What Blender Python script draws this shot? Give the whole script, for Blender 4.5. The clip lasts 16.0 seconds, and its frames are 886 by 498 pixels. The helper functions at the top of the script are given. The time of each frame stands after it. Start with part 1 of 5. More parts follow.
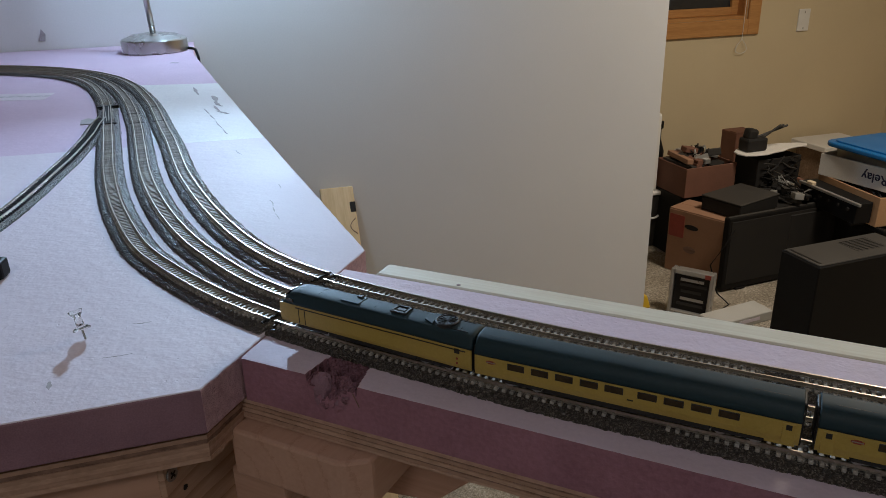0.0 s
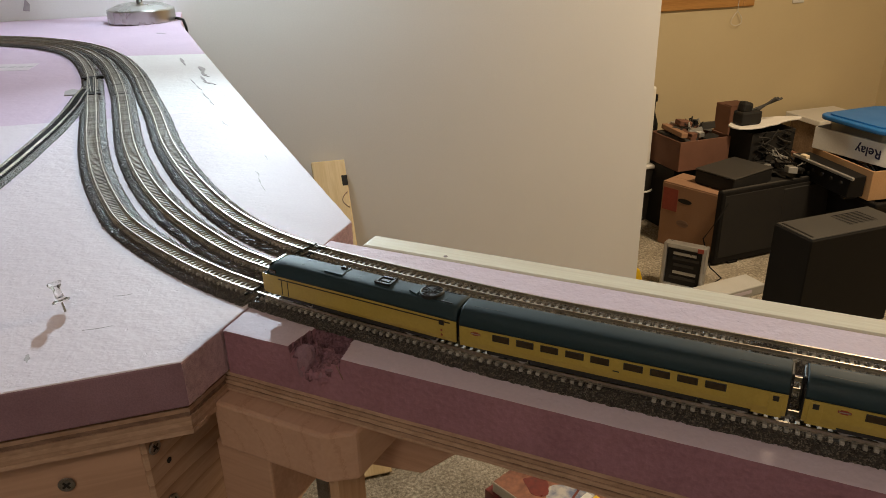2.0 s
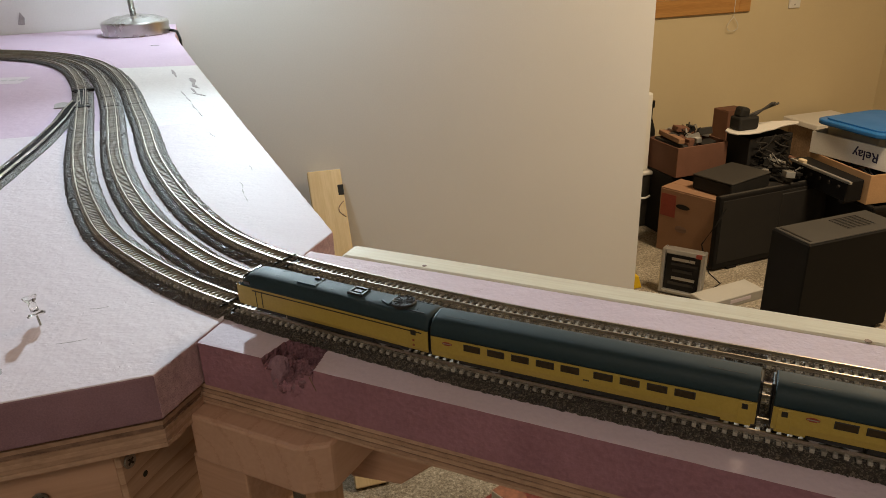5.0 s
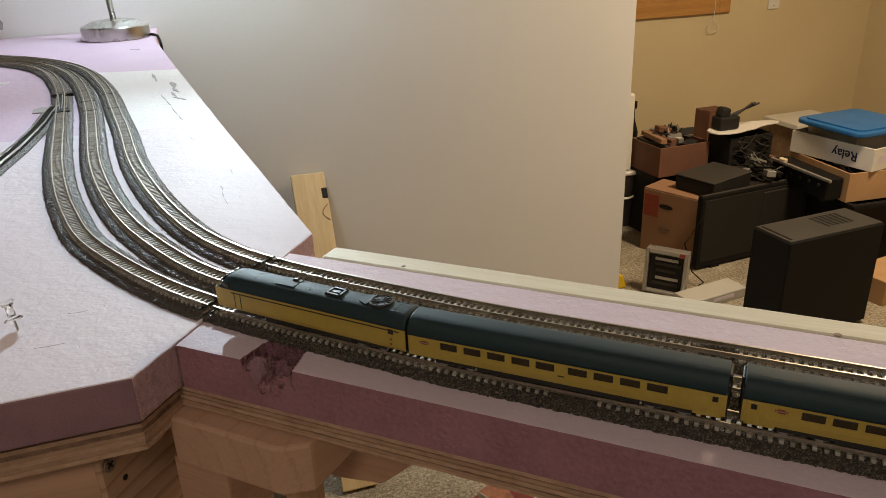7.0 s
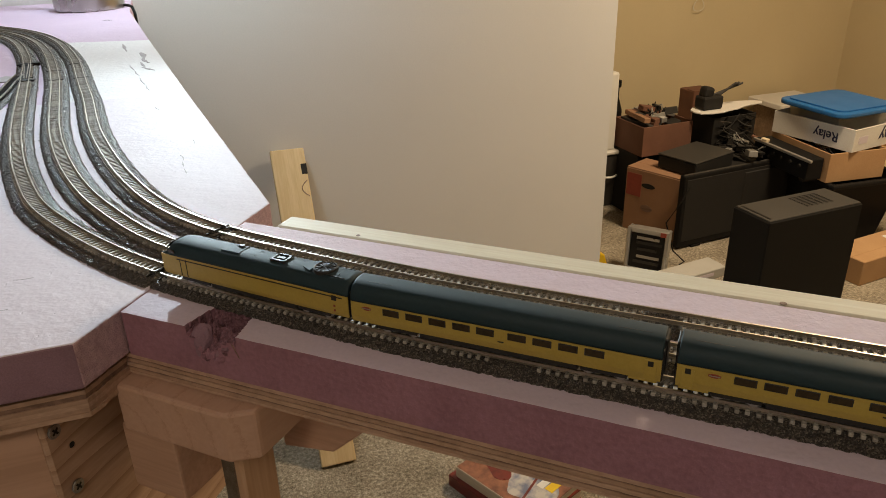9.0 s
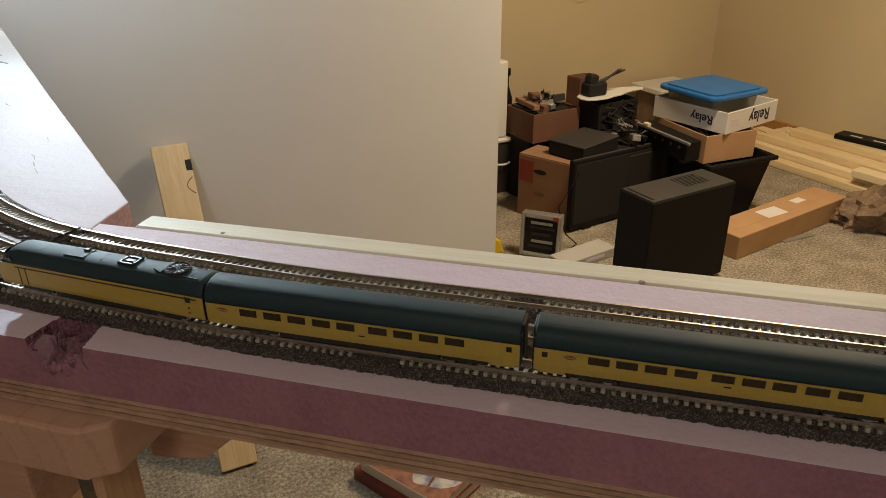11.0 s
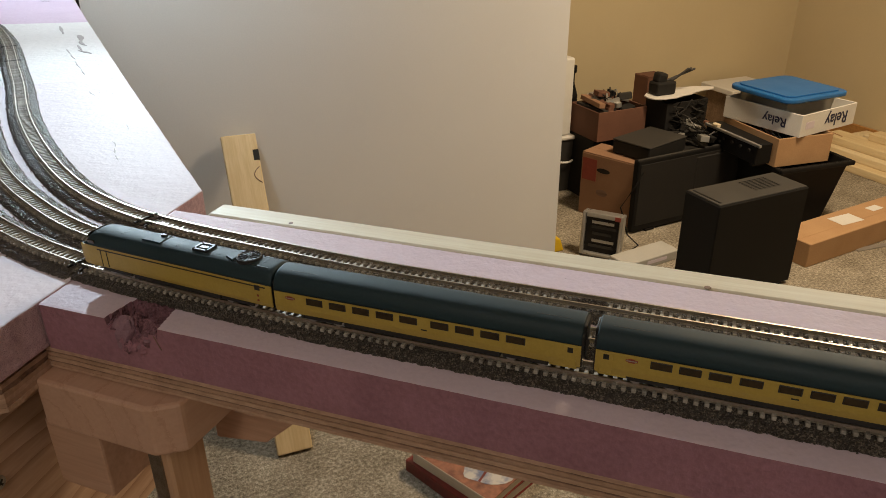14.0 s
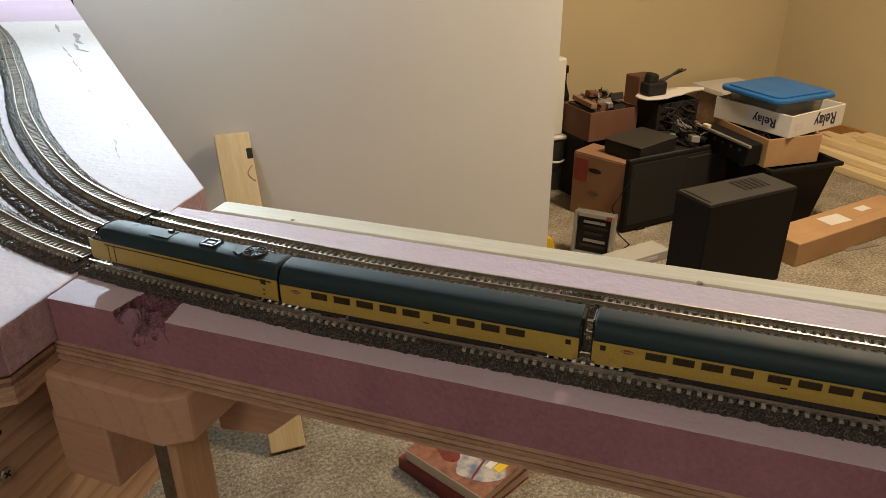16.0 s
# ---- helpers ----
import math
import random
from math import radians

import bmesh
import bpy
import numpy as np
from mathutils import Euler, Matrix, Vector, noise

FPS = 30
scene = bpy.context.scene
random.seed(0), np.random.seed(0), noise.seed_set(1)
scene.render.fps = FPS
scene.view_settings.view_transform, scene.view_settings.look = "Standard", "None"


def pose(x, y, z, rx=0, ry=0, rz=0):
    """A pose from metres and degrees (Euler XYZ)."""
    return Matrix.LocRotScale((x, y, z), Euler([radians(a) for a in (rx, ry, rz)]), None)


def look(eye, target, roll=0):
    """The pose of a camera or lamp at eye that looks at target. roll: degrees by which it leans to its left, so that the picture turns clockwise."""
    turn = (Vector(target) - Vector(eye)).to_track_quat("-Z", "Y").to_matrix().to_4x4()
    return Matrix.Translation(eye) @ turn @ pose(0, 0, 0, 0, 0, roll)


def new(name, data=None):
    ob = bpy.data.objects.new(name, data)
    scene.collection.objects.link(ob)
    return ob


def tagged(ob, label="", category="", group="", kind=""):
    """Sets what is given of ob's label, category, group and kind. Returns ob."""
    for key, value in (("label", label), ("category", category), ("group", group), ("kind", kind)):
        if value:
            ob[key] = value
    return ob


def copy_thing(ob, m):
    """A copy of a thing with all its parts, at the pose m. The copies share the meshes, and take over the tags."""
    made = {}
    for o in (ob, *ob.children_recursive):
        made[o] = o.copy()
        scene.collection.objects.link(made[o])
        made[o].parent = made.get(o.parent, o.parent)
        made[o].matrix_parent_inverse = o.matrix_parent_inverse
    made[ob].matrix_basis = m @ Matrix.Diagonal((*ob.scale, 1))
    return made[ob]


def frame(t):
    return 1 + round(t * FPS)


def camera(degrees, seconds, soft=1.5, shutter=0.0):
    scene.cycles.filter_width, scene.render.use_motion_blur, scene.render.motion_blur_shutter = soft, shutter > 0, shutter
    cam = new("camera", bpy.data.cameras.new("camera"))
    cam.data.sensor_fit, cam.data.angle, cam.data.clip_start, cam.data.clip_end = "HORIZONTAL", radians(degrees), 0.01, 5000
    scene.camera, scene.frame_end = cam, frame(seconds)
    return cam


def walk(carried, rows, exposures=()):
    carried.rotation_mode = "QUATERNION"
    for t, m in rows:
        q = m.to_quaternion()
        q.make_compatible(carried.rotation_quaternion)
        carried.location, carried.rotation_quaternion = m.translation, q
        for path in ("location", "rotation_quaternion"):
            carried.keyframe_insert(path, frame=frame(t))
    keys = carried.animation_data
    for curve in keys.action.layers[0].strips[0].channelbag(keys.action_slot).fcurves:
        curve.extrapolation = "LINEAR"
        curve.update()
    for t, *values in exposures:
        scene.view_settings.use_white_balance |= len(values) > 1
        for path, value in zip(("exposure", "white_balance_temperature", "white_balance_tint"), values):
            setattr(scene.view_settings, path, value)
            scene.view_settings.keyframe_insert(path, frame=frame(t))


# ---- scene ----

# ---------------------------------------------------------------- camera
cam = camera(62.1, 16.0, soft=0.9)
PATH = [
    (0, (0.0564, 0.1026, 1.3439), (0.0063, 1.0279, 0.9682), -1.55),
    (0.5, (0.0584, 0.1051, 1.3407), (0.0220, 1.0186, 0.9355), -1.45),
    (1, (0.0602, 0.1078, 1.3395), (0.0260, 1.0187, 0.9284), -1.36),
    (1.5, (0.0590, 0.1080, 1.3397), (0.0214, 1.0154, 0.9211), -1.06),
    (2, (0.0606, 0.1081, 1.3392), (0.0182, 1.0203, 0.9315), -1.44),
    (2.5, (0.0612, 0.1058, 1.3369), (0.0165, 1.0184, 0.9305), -1.58),
    (3, (0.0609, 0.1108, 1.3347), (0.0136, 1.0234, 0.9286), -1.47),
    (3.5, (0.0602, 0.1094, 1.3374), (0.0106, 1.0217, 0.9310), -1.52),
    (4, (0.0649, 0.1101, 1.3376), (0.0160, 1.0240, 0.9345), -1.70),
    (6.5, (0.0792, 0.1093, 1.3410), (0.0424, 1.0270, 0.9455), -2.60),
    (7, (0.0793, 0.1066, 1.3389), (0.0535, 1.0248, 0.9437), -2.26),
    (7.5, (0.0830, 0.1055, 1.3355), (0.0672, 1.0221, 0.9360), -1.85),
    (8, (0.0832, 0.1043, 1.3332), (0.0715, 1.0174, 0.9257), -1.46),
    (8.5, (0.0879, 0.1043, 1.3337), (0.0763, 1.0130, 0.9165), -1.36),
    (9, (0.0988, 0.1068, 1.3316), (0.0897, 1.0136, 0.9103), -1.51),
    (9.5, (0.1113, 0.1073, 1.3323), (0.1464, 1.0114, 0.9065), -0.84),
    (9.7, (0.1140, 0.1107, 1.3285), (0.1644, 1.0122, 0.8987), -1.21),
    (11.8, (0.1181, 0.1112, 1.3313), (0.2570, 1.0000, 0.8946), 0.46),
    (12, (0.1153, 0.1111, 1.3326), (0.2334, 1.0016, 0.8931), -0.05),
    (12.5, (0.1100, 0.1102, 1.3328), (0.1827, 1.0049, 0.8920), -0.39),
    (13, (0.1083, 0.1094, 1.3320), (0.1601, 1.0061, 0.8923), -0.33),
    (13.5, (0.1115, 0.1104, 1.3295), (0.1540, 1.0069, 0.8885), -0.26),
    (14, (0.1151, 0.1093, 1.3310), (0.1580, 1.0063, 0.8910), -0.58),
    (14.5, (0.1133, 0.1055, 1.3335), (0.1608, 1.0018, 0.8925), -0.42),
    (15, (0.1132, 0.1047, 1.3325), (0.1676, 1.0005, 0.8915), -0.25),
    (15.5, (0.1131, 0.1022, 1.3330), (0.1695, 0.9984, 0.8929), -0.18),
    (16, (0.1100, 0.0998, 1.3338), (0.1648, 0.9958, 0.8931), -0.13),
]
walk(cam, [(t, look(e, g, r)) for t, e, g, r in PATH],
     exposures=[(0, -0.44, 5250, 10), (0.5, -0.43, 5700, 10), (1.0, -0.38, 6200, 10), (1.6, -0.01, 6400, 10), (2.0, 0.03, 6500, 10), (7.2, 0.03, 6600, 10), (8.0, -0.02, 6600, 10), (8.7, 0.08, 6600, 10), (9.7, 0.08, 6600, 10), (12, -0.07, 6350, 10), (13, -0.03, 6350, 10), (14, 0.09, 6400, 10), (16, 0.17, 6450, 10)])

# ---------------------------------------------------------------- plan
Z0 = 1.15                      # top of the foam
AXIS = 19.6                    # turn of the room's walls
ROOM = pose(0, 0, 0, 0, 0, AXIS)
BOARD = -24.5                  # turn of the tracks on the lift-out board
DECK = -22.7                   # turn of the board itself
U = Vector((math.cos(radians(BOARD)), math.sin(radians(BOARD)), 0))
N = Vector((-U.y, U.x, 0))


def on_board(s, n, z=0.0):
    """A place on the lift-out board: s along it, n across it, z over the foam's top."""
    return Vector((U.x * s + N.x * n, U.y * s + N.y * n, Z0 + z))


UD = Vector((math.cos(radians(DECK)), math.sin(radians(DECK)), 0))
ND = Vector((-UD.y, UD.x, 0))


def on_deck(s, n, z=0.0):
    """The same, squared to the board's own edges."""
    return Vector((UD.x * s + ND.x * n, UD.y * s + ND.y * n, Z0 + z))


# ---------------------------------------------------------------- light
world = bpy.data.worlds.new("world")
scene.world = world
world.use_nodes = True
world.node_tree.nodes["Background"].inputs[0].default_value = (0.02, 0.025, 0.04, 1)
world.node_tree.nodes["Background"].inputs[1].default_value = 0.3


def lamp(name, kind, m, energy, colour, **sizes):
    data = bpy.data.lights.new(name, kind)
    data.energy, data.color = energy, colour
    if kind == "AREA":
        data.shape, data.size = "DISK", sizes["size"]
    else:
        data.shadow_soft_size = sizes["size"]
    if kind == "SPOT":
        data.spot_size, data.spot_blend = radians(sizes["cone"]), sizes["blend"]
    ob = new(name, data)
    ob.matrix_world = m
    return ob


WARM, COOL = (1.0, 0.77, 0.50), (0.74, 0.915, 1.0)
lamp("desk_lamp_light", "SPOT", look((-0.43, 1.70, Z0 + 0.55), (-0.17, 0.05, Z0 + 0.20)), 63, COOL, size=0.022, cone=70, blend=1.0)
lamp("desk_lamp_spill", "POINT", pose(-0.45, 1.72, Z0 + 0.545), 14, COOL, size=0.03)
lamp("ceiling_light_room", "AREA", pose(1.60, 2.18, 2.36), 55, WARM, size=0.50)
# unseen fill added behind the camera to lift the layout's front faces
lamp("fill_light_layout", "AREA", pose(-0.15, -0.95, 2.36), 8.2, (1.0, 0.82, 0.64), size=0.60)

# ---------------------------------------------------------------- materials
def material(name, a, b=None, rough=0.6, metal=0.0, scale=20.0, fine=300.0, bump=0.1, depth=0.001, stretch=(1, 1, 1),
             spec=0.5, coat=0.0, low=0.35, high=0.65, vary=0.0):
    """Two tones mixed by a coarse and a fine noise, with relief from the fine one."""
    m = bpy.data.materials.new(name)
    m.use_nodes = True
    nt = m.node_tree
    nodes, links = nt.nodes, nt.links
    bsdf = nodes["Principled BSDF"]
    b = b or a
    tc = nodes.new("ShaderNodeTexCoord")
    mp = nodes.new("ShaderNodeMapping")
    mp.inputs["Scale"].default_value = stretch
    links.new(tc.outputs["Object"], mp.inputs["Vector"])
    n1, n2 = nodes.new("ShaderNodeTexNoise"), nodes.new("ShaderNodeTexNoise")
    n1.inputs["Scale"].default_value, n2.inputs["Scale"].default_value = scale, fine
    n1.inputs["Detail"].default_value, n2.inputs["Detail"].default_value = 4, 3
    links.new(mp.outputs[0], n1.inputs["Vector"])
    links.new(mp.outputs[0], n2.inputs["Vector"])
    add = nodes.new("ShaderNodeMath")
    add.operation = "ADD"
    links.new(n1.outputs["Fac"], add.inputs[0])
    links.new(n2.outputs["Fac"], add.inputs[1])
    half = nodes.new("ShaderNodeMapRange")
    half.inputs["From Min"].default_value, half.inputs["From Max"].default_value = 2 * low, 2 * high
    links.new(add.outputs[0], half.inputs["Value"])
    mix = nodes.new("ShaderNodeMix")
    mix.data_type = "RGBA"
    mix.inputs["A"].default_value, mix.inputs["B"].default_value = (*a, 1), (*b, 1)
    links.new(half.outputs[0], mix.inputs["Factor"])
    out = mix.outputs["Result"]
    if vary:
        info, hsv, rng = nodes.new("ShaderNodeObjectInfo"), nodes.new("ShaderNodeHueSaturation"), nodes.new("ShaderNodeMapRange")
        rng.inputs["To Min"].default_value, rng.inputs["To Max"].default_value = 1 - vary, 1 + vary
        links.new(info.outputs["Random"], rng.inputs["Value"])
        links.new(rng.outputs[0], hsv.inputs["Value"])
        links.new(out, hsv.inputs["Color"])
        out = hsv.outputs["Color"]
    links.new(out, bsdf.inputs["Base Color"])
    rr = nodes.new("ShaderNodeMapRange")
    rr.inputs["To Min"].default_value, rr.inputs["To Max"].default_value = max(0.02, rough - 0.08), min(1, rough + 0.08)
    links.new(n1.outputs["Fac"], rr.inputs["Value"])
    links.new(rr.outputs[0], bsdf.inputs["Roughness"])
    bsdf.inputs["Metallic"].default_value = metal
    bsdf.inputs["Specular IOR Level"].default_value = spec
    bsdf.inputs["Coat Weight"].default_value = coat
    if bump:
        bp = nodes.new("ShaderNodeBump")
        bp.inputs["Strength"].default_value, bp.inputs["Distance"].default_value = bump, depth
        links.new(n2.outputs["Fac"], bp.inputs["Height"])
        links.new(bp.outputs[0], bsdf.inputs["Normal"])
    return m


def wood(name, a, b, along="X", rings=60.0, rough=0.6, vary=0.0):
    st = {"X": (0.06, 1, 1), "Y": (1, 0.06, 1), "Z": (1, 1, 0.06)}[along]
    return material(name, a, b, rough=rough, scale=rings, fine=rings * 6, bump=0.25, depth=0.0006, stretch=st, low=0.40, high=0.60, vary=vary)


def ringed(name, a, b, centre, rings=230.0):
    """Sawn wood with its growth rings, round an axis that passes by the centre."""
    m = material(name, a, b, rough=0.65, scale=40, fine=420, bump=0.3, depth=0.0006, stretch=(1, 0.2, 1))
    nodes, links = m.node_tree.nodes, m.node_tree.links
    tc, mp, wave, mix = nodes.new("ShaderNodeTexCoord"), nodes.new("ShaderNodeMapping"), nodes.new("ShaderNodeTexWave"), nodes.new("ShaderNodeMix")
    mp.inputs["Location"].default_value = centre
    links.new(tc.outputs["Object"], mp.inputs["Vector"])
    wave.wave_type, wave.rings_direction, wave.wave_profile = "RINGS", "Y", "SAW"
    wave.inputs["Scale"].default_value, wave.inputs["Distortion"].default_value, wave.inputs["Detail Scale"].default_value = rings / 6.3, 1.2, 30
    links.new(mp.outputs[0], wave.inputs["Vector"])
    old = nodes["Principled BSDF"].inputs["Base Color"].links[0].from_socket
    mix.data_type, mix.blend_type = "RGBA", "MULTIPLY"
    low = nodes.new("ShaderNodeMapRange")
    low.inputs["From Min"].default_value, low.inputs["From Max"].default_value, low.inputs["To Max"].default_value = 0.86, 1.0, 0.36
    links.new(wave.outputs["Fac"], low.inputs["Value"])
    links.new(low.outputs[0], mix.inputs["Factor"])
    links.new(old, mix.inputs["A"])
    mix.inputs["B"].default_value = (0.62, 0.50, 0.42, 1)
    links.new(mix.outputs["Result"], nodes["Principled BSDF"].inputs["Base Color"])
    return m


def weathered(name, a, b):
    """Old flat-sawn pine: wavy dark growth lines with raised grain."""
    m = material(name, a, b, rough=0.72, scale=30, fine=420, bump=0.3, depth=0.0006, stretch=(0.12, 0.12, 1))
    nodes, links = m.node_tree.nodes, m.node_tree.links
    tc, mp, wave, mix, line, bp = (nodes.new("ShaderNode" + k) for k in ("TexCoord", "Mapping", "TexWave", "Mix", "MapRange", "Bump"))
    mp.inputs["Scale"].default_value = (0.22, 1, 1)
    mp.inputs["Rotation"].default_value = (0, radians(7), 0)
    links.new(tc.outputs["Object"], mp.inputs["Vector"])
    wave.wave_type, wave.bands_direction, wave.wave_profile = "BANDS", "Z", "SAW"
    wave.inputs["Scale"].default_value, wave.inputs["Distortion"].default_value = 24.0, 11.0
    wave.inputs["Detail"].default_value, wave.inputs["Detail Scale"].default_value = 3.0, 0.7
    links.new(mp.outputs[0], wave.inputs["Vector"])
    line.inputs["From Min"].default_value, line.inputs["To Max"].default_value = 0.62, 0.65
    links.new(wave.outputs["Fac"], line.inputs["Value"])
    mix.data_type, mix.blend_type = "RGBA", "MULTIPLY"
    mix.inputs["B"].default_value = (0.50, 0.38, 0.30, 1)
    bsdf = nodes["Principled BSDF"]
    links.new(line.outputs[0], mix.inputs["Factor"])
    links.new(bsdf.inputs["Base Color"].links[0].from_socket, mix.inputs["A"])
    links.new(mix.outputs["Result"], bsdf.inputs["Base Color"])
    bp.invert = True
    bp.inputs["Strength"].default_value, bp.inputs["Distance"].default_value = 0.8, 0.0012
    links.new(wave.outputs["Fac"], bp.inputs["Height"])
    links.new(bsdf.inputs["Normal"].links[0].from_socket, bp.inputs["Normal"])
    links.new(bp.outputs[0], bsdf.inputs["Normal"])
    return m


def tufted(name, dark, mid, light):
    """Cut pile carpet: tufts of three tones, each standing up a little, over broad trodden patches."""
    m = bpy.data.materials.new(name)
    m.use_nodes = True
    nodes, links = m.node_tree.nodes, m.node_tree.links
    bsdf = nodes["Principled BSDF"]
    tc, tuft, patch, ramp, bp, add = (nodes.new("ShaderNode" + k) for k in ("TexCoord", "TexNoise", "TexNoise", "ValToRGB", "Bump", "Math"))
    for n, sc, det in ((tuft, 105, 8), (patch, 9, 3)):
        n.inputs["Scale"].default_value, n.inputs["Detail"].default_value = sc, det
        links.new(tc.outputs["Object"], n.inputs["Vector"])
    tuft.inputs["Roughness"].default_value = 0.78
    add.operation = "MULTIPLY_ADD"
    add.inputs[1].default_value = 0.22
    links.new(patch.outputs["Fac"], add.inputs[0])
    links.new(tuft.outputs["Fac"], add.inputs[2])
    links.new(add.outputs[0], ramp.inputs["Fac"])
    e = ramp.color_ramp.elements
    e[0].position, e[0].color = 0.44, (*dark, 1)
    e[1].position, e[1].color = 0.80, (*light, 1)
    k = e.new(0.61)
    k.color = (*mid, 1)
    links.new(ramp.outputs["Color"], bsdf.inputs["Base Color"])
    bsdf.inputs["Roughness"].default_value = 0.95
    bsdf.inputs["Specular IOR Level"].default_value = 0.1
    bp.inputs["Strength"].default_value, bp.inputs["Distance"].default_value = 0.9, 0.006
    links.new(tuft.outputs["Fac"], bp.inputs["Height"])
    links.new(bp.outputs[0], bsdf.inputs["Normal"])
    return m


def foam(name, a, b, rough=0.62):
    """Foam board: a faint sheen, with pits, dents and long scratches in its skin."""
    m = material(name, a, b, rough=rough, scale=11, fine=520, bump=0.12, depth=0.0006, spec=0.24)
    nt = m.node_tree
    nodes, links = nt.nodes, nt.links
    bsdf = nodes["Principled BSDF"]
    tc = nodes.new("ShaderNodeTexCoord")
    heights = []
    for scale, stretch, lo, hi, turn in ((240, (1, 1, 1), 0.72, 0.88, 0), (260, (1.0, 0.45, 1), 0.73, 0.88, 0.5), (240, (0.4, 1.0, 1), 0.73, 0.88, 1.1), (110, (1, 1, 1), 0.10, 1.10, 0), (330, (1, 1, 1), -0.3, 2.2, 0)):
        mp, n, r = nodes.new("ShaderNodeMapping"), nodes.new("ShaderNodeTexNoise"), nodes.new("ShaderNodeMapRange")
        mp.inputs["Scale"].default_value, mp.inputs["Rotation"].default_value = stretch, (0, 0, turn)
        links.new(tc.outputs["Object"], mp.inputs["Vector"])
        links.new(mp.outputs[0], n.inputs["Vector"])
        n.inputs["Scale"].default_value, n.inputs["Detail"].default_value = scale, 2
        r.inputs["From Min"].default_value, r.inputs["From Max"].default_value = lo, hi
        links.new(n.outputs["Fac"], r.inputs["Value"])
        heights.append(r.outputs[0])
    total = heights[0]
    for h in heights[1:]:
        s = nodes.new("ShaderNodeMath")
        links.new(total, s.inputs[0])
        links.new(h, s.inputs[1])
        total = s.outputs[0]
    dents = nodes.new("ShaderNodeBump")
    dents.invert = True
    dents.inputs["Strength"].default_value, dents.inputs["Distance"].default_value = 0.55, 0.0011
    links.new(total, dents.inputs["Height"])
    fine = [n for n in nodes if n.type == "BUMP" and n != dents][0]
    links.new(dents.outputs[0], fine.inputs["Normal"])
    return m


def gravel(name):
    """Fine ballast: grains of many tones, each a small bump."""
    m = bpy.data.materials.new(name)
    m.use_nodes = True
    nodes, links = m.node_tree.nodes, m.node_tree.links
    bsdf = nodes["Principled BSDF"]
    tc, cell, ramp, bp = nodes.new("ShaderNodeTexCoord"), nodes.new("ShaderNodeTexVoronoi"), nodes.new("ShaderNodeValToRGB"), nodes.new("ShaderNodeBump")
    cell.inputs["Scale"].default_value = 1800
    links.new(tc.outputs["Object"], cell.inputs["Vector"])
    sep = nodes.new("ShaderNodeSeparateColor")
    links.new(cell.outputs["Color"], sep.inputs[0])
    links.new(sep.outputs[0], ramp.inputs["Fac"])
    ramp.color_ramp.elements[0].color = (0.022, 0.018, 0.015, 1)
    ramp.color_ramp.elements[1].color = (0.25, 0.21, 0.165, 1)
    ramp.color_ramp.elements[1].position = 1.0
    e = ramp.color_ramp.elements.new(0.62)
    e.color = (0.048, 0.039, 0.031, 1)
    links.new(ramp.outputs["Color"], bsdf.inputs["Base Color"])
    bsdf.inputs["Roughness"].default_value = 0.5
    bsdf.inputs["Specular IOR Level"].default_value = 0.9
    bp.invert = True
    bp.inputs["Strength"].default_value, bp.inputs["Distance"].default_value = 1.0, 0.0009
    links.new(cell.outputs["Distance"], bp.inputs["Height"])
    links.new(bp.outputs[0], bsdf.inputs["Normal"])
    return m


FOAM = foam("pink_foam", (0.69, 0.63, 0.705), (0.64, 0.58, 0.655))
FOAM_BRIDGE = foam("bridge_foam", (0.685, 0.575, 0.66), (0.615, 0.515, 0.60))
FOAM_FAR = foam("pinker_foam", (0.62, 0.49, 0.63), (0.57, 0.445, 0.585), 0.62)
FOAM_MID = foam("white_foam", (0.76, 0.75, 0.77), (0.70, 0.69, 0.715), 0.60)
# Shade is painted into cut and side foam; sawn foam is the lit copy.
FOAM_CUT_SHADED = material("shaded_cut_foam", (0.365, 0.182, 0.232), (0.265, 0.128, 0.166), rough=0.75, scale=40, fine=420, bump=0.6, depth=0.0014)
FOAM_SIDE_SHADED = material("shaded_foam_side", (0.30, 0.175, 0.22), (0.22, 0.125, 0.16), rough=0.75, scale=40, fine=1300, bump=0.3, depth=0.0008)
FOAM_SAWN_LIT = material("lit_sawn_foam", (0.72, 0.50, 0.56), (0.46, 0.29, 0.34), rough=0.8, scale=300, fine=1700, bump=0.8, depth=0.0014)
# recess shade is painted into the broken foam's dark tones
FOAM_RAW_SHADED = material("shaded_broken_foam", (0.30, 0.15, 0.19), (0.10, 0.045, 0.06), rough=0.85, scale=200, fine=800, bump=1.0, depth=0.0016)
WALL_GREY = material("grey_wall_paint", (0.74, 0.73, 0.72), (0.70, 0.69, 0.68), rough=0.55, scale=2.5, fine=260, bump=0.10, depth=0.001)
WALL_TAN = material("tan_wall_paint", (0.63, 0.53, 0.34), (0.59, 0.49, 0.31), rough=0.6, scale=2.5, fine=260, bump=0.10, depth=0.001)
CEIL = material("white_ceiling_paint", (0.78, 0.77, 0.74), (0.72, 0.71, 0.68), rough=0.8, scale=4, fine=150, bump=0.3, depth=0.002)
CARPET = tufted("speckled_carpet", (0.095, 0.080, 0.060), (0.29, 0.25, 0.19), (0.62, 0.56, 0.46))
PINE = wood("pine", (0.53, 0.325, 0.225), (0.44, 0.265, 0.178))
PINE_Z = wood("pine_upright", (0.55, 0.35, 0.22), (0.45, 0.27, 0.16), along="Z")
PINE_END = ringed("pine_end_grain", (0.55, 0.345, 0.245), (0.49, 0.30, 0.21), (0.245, -0.35, -1.085), 130.0)
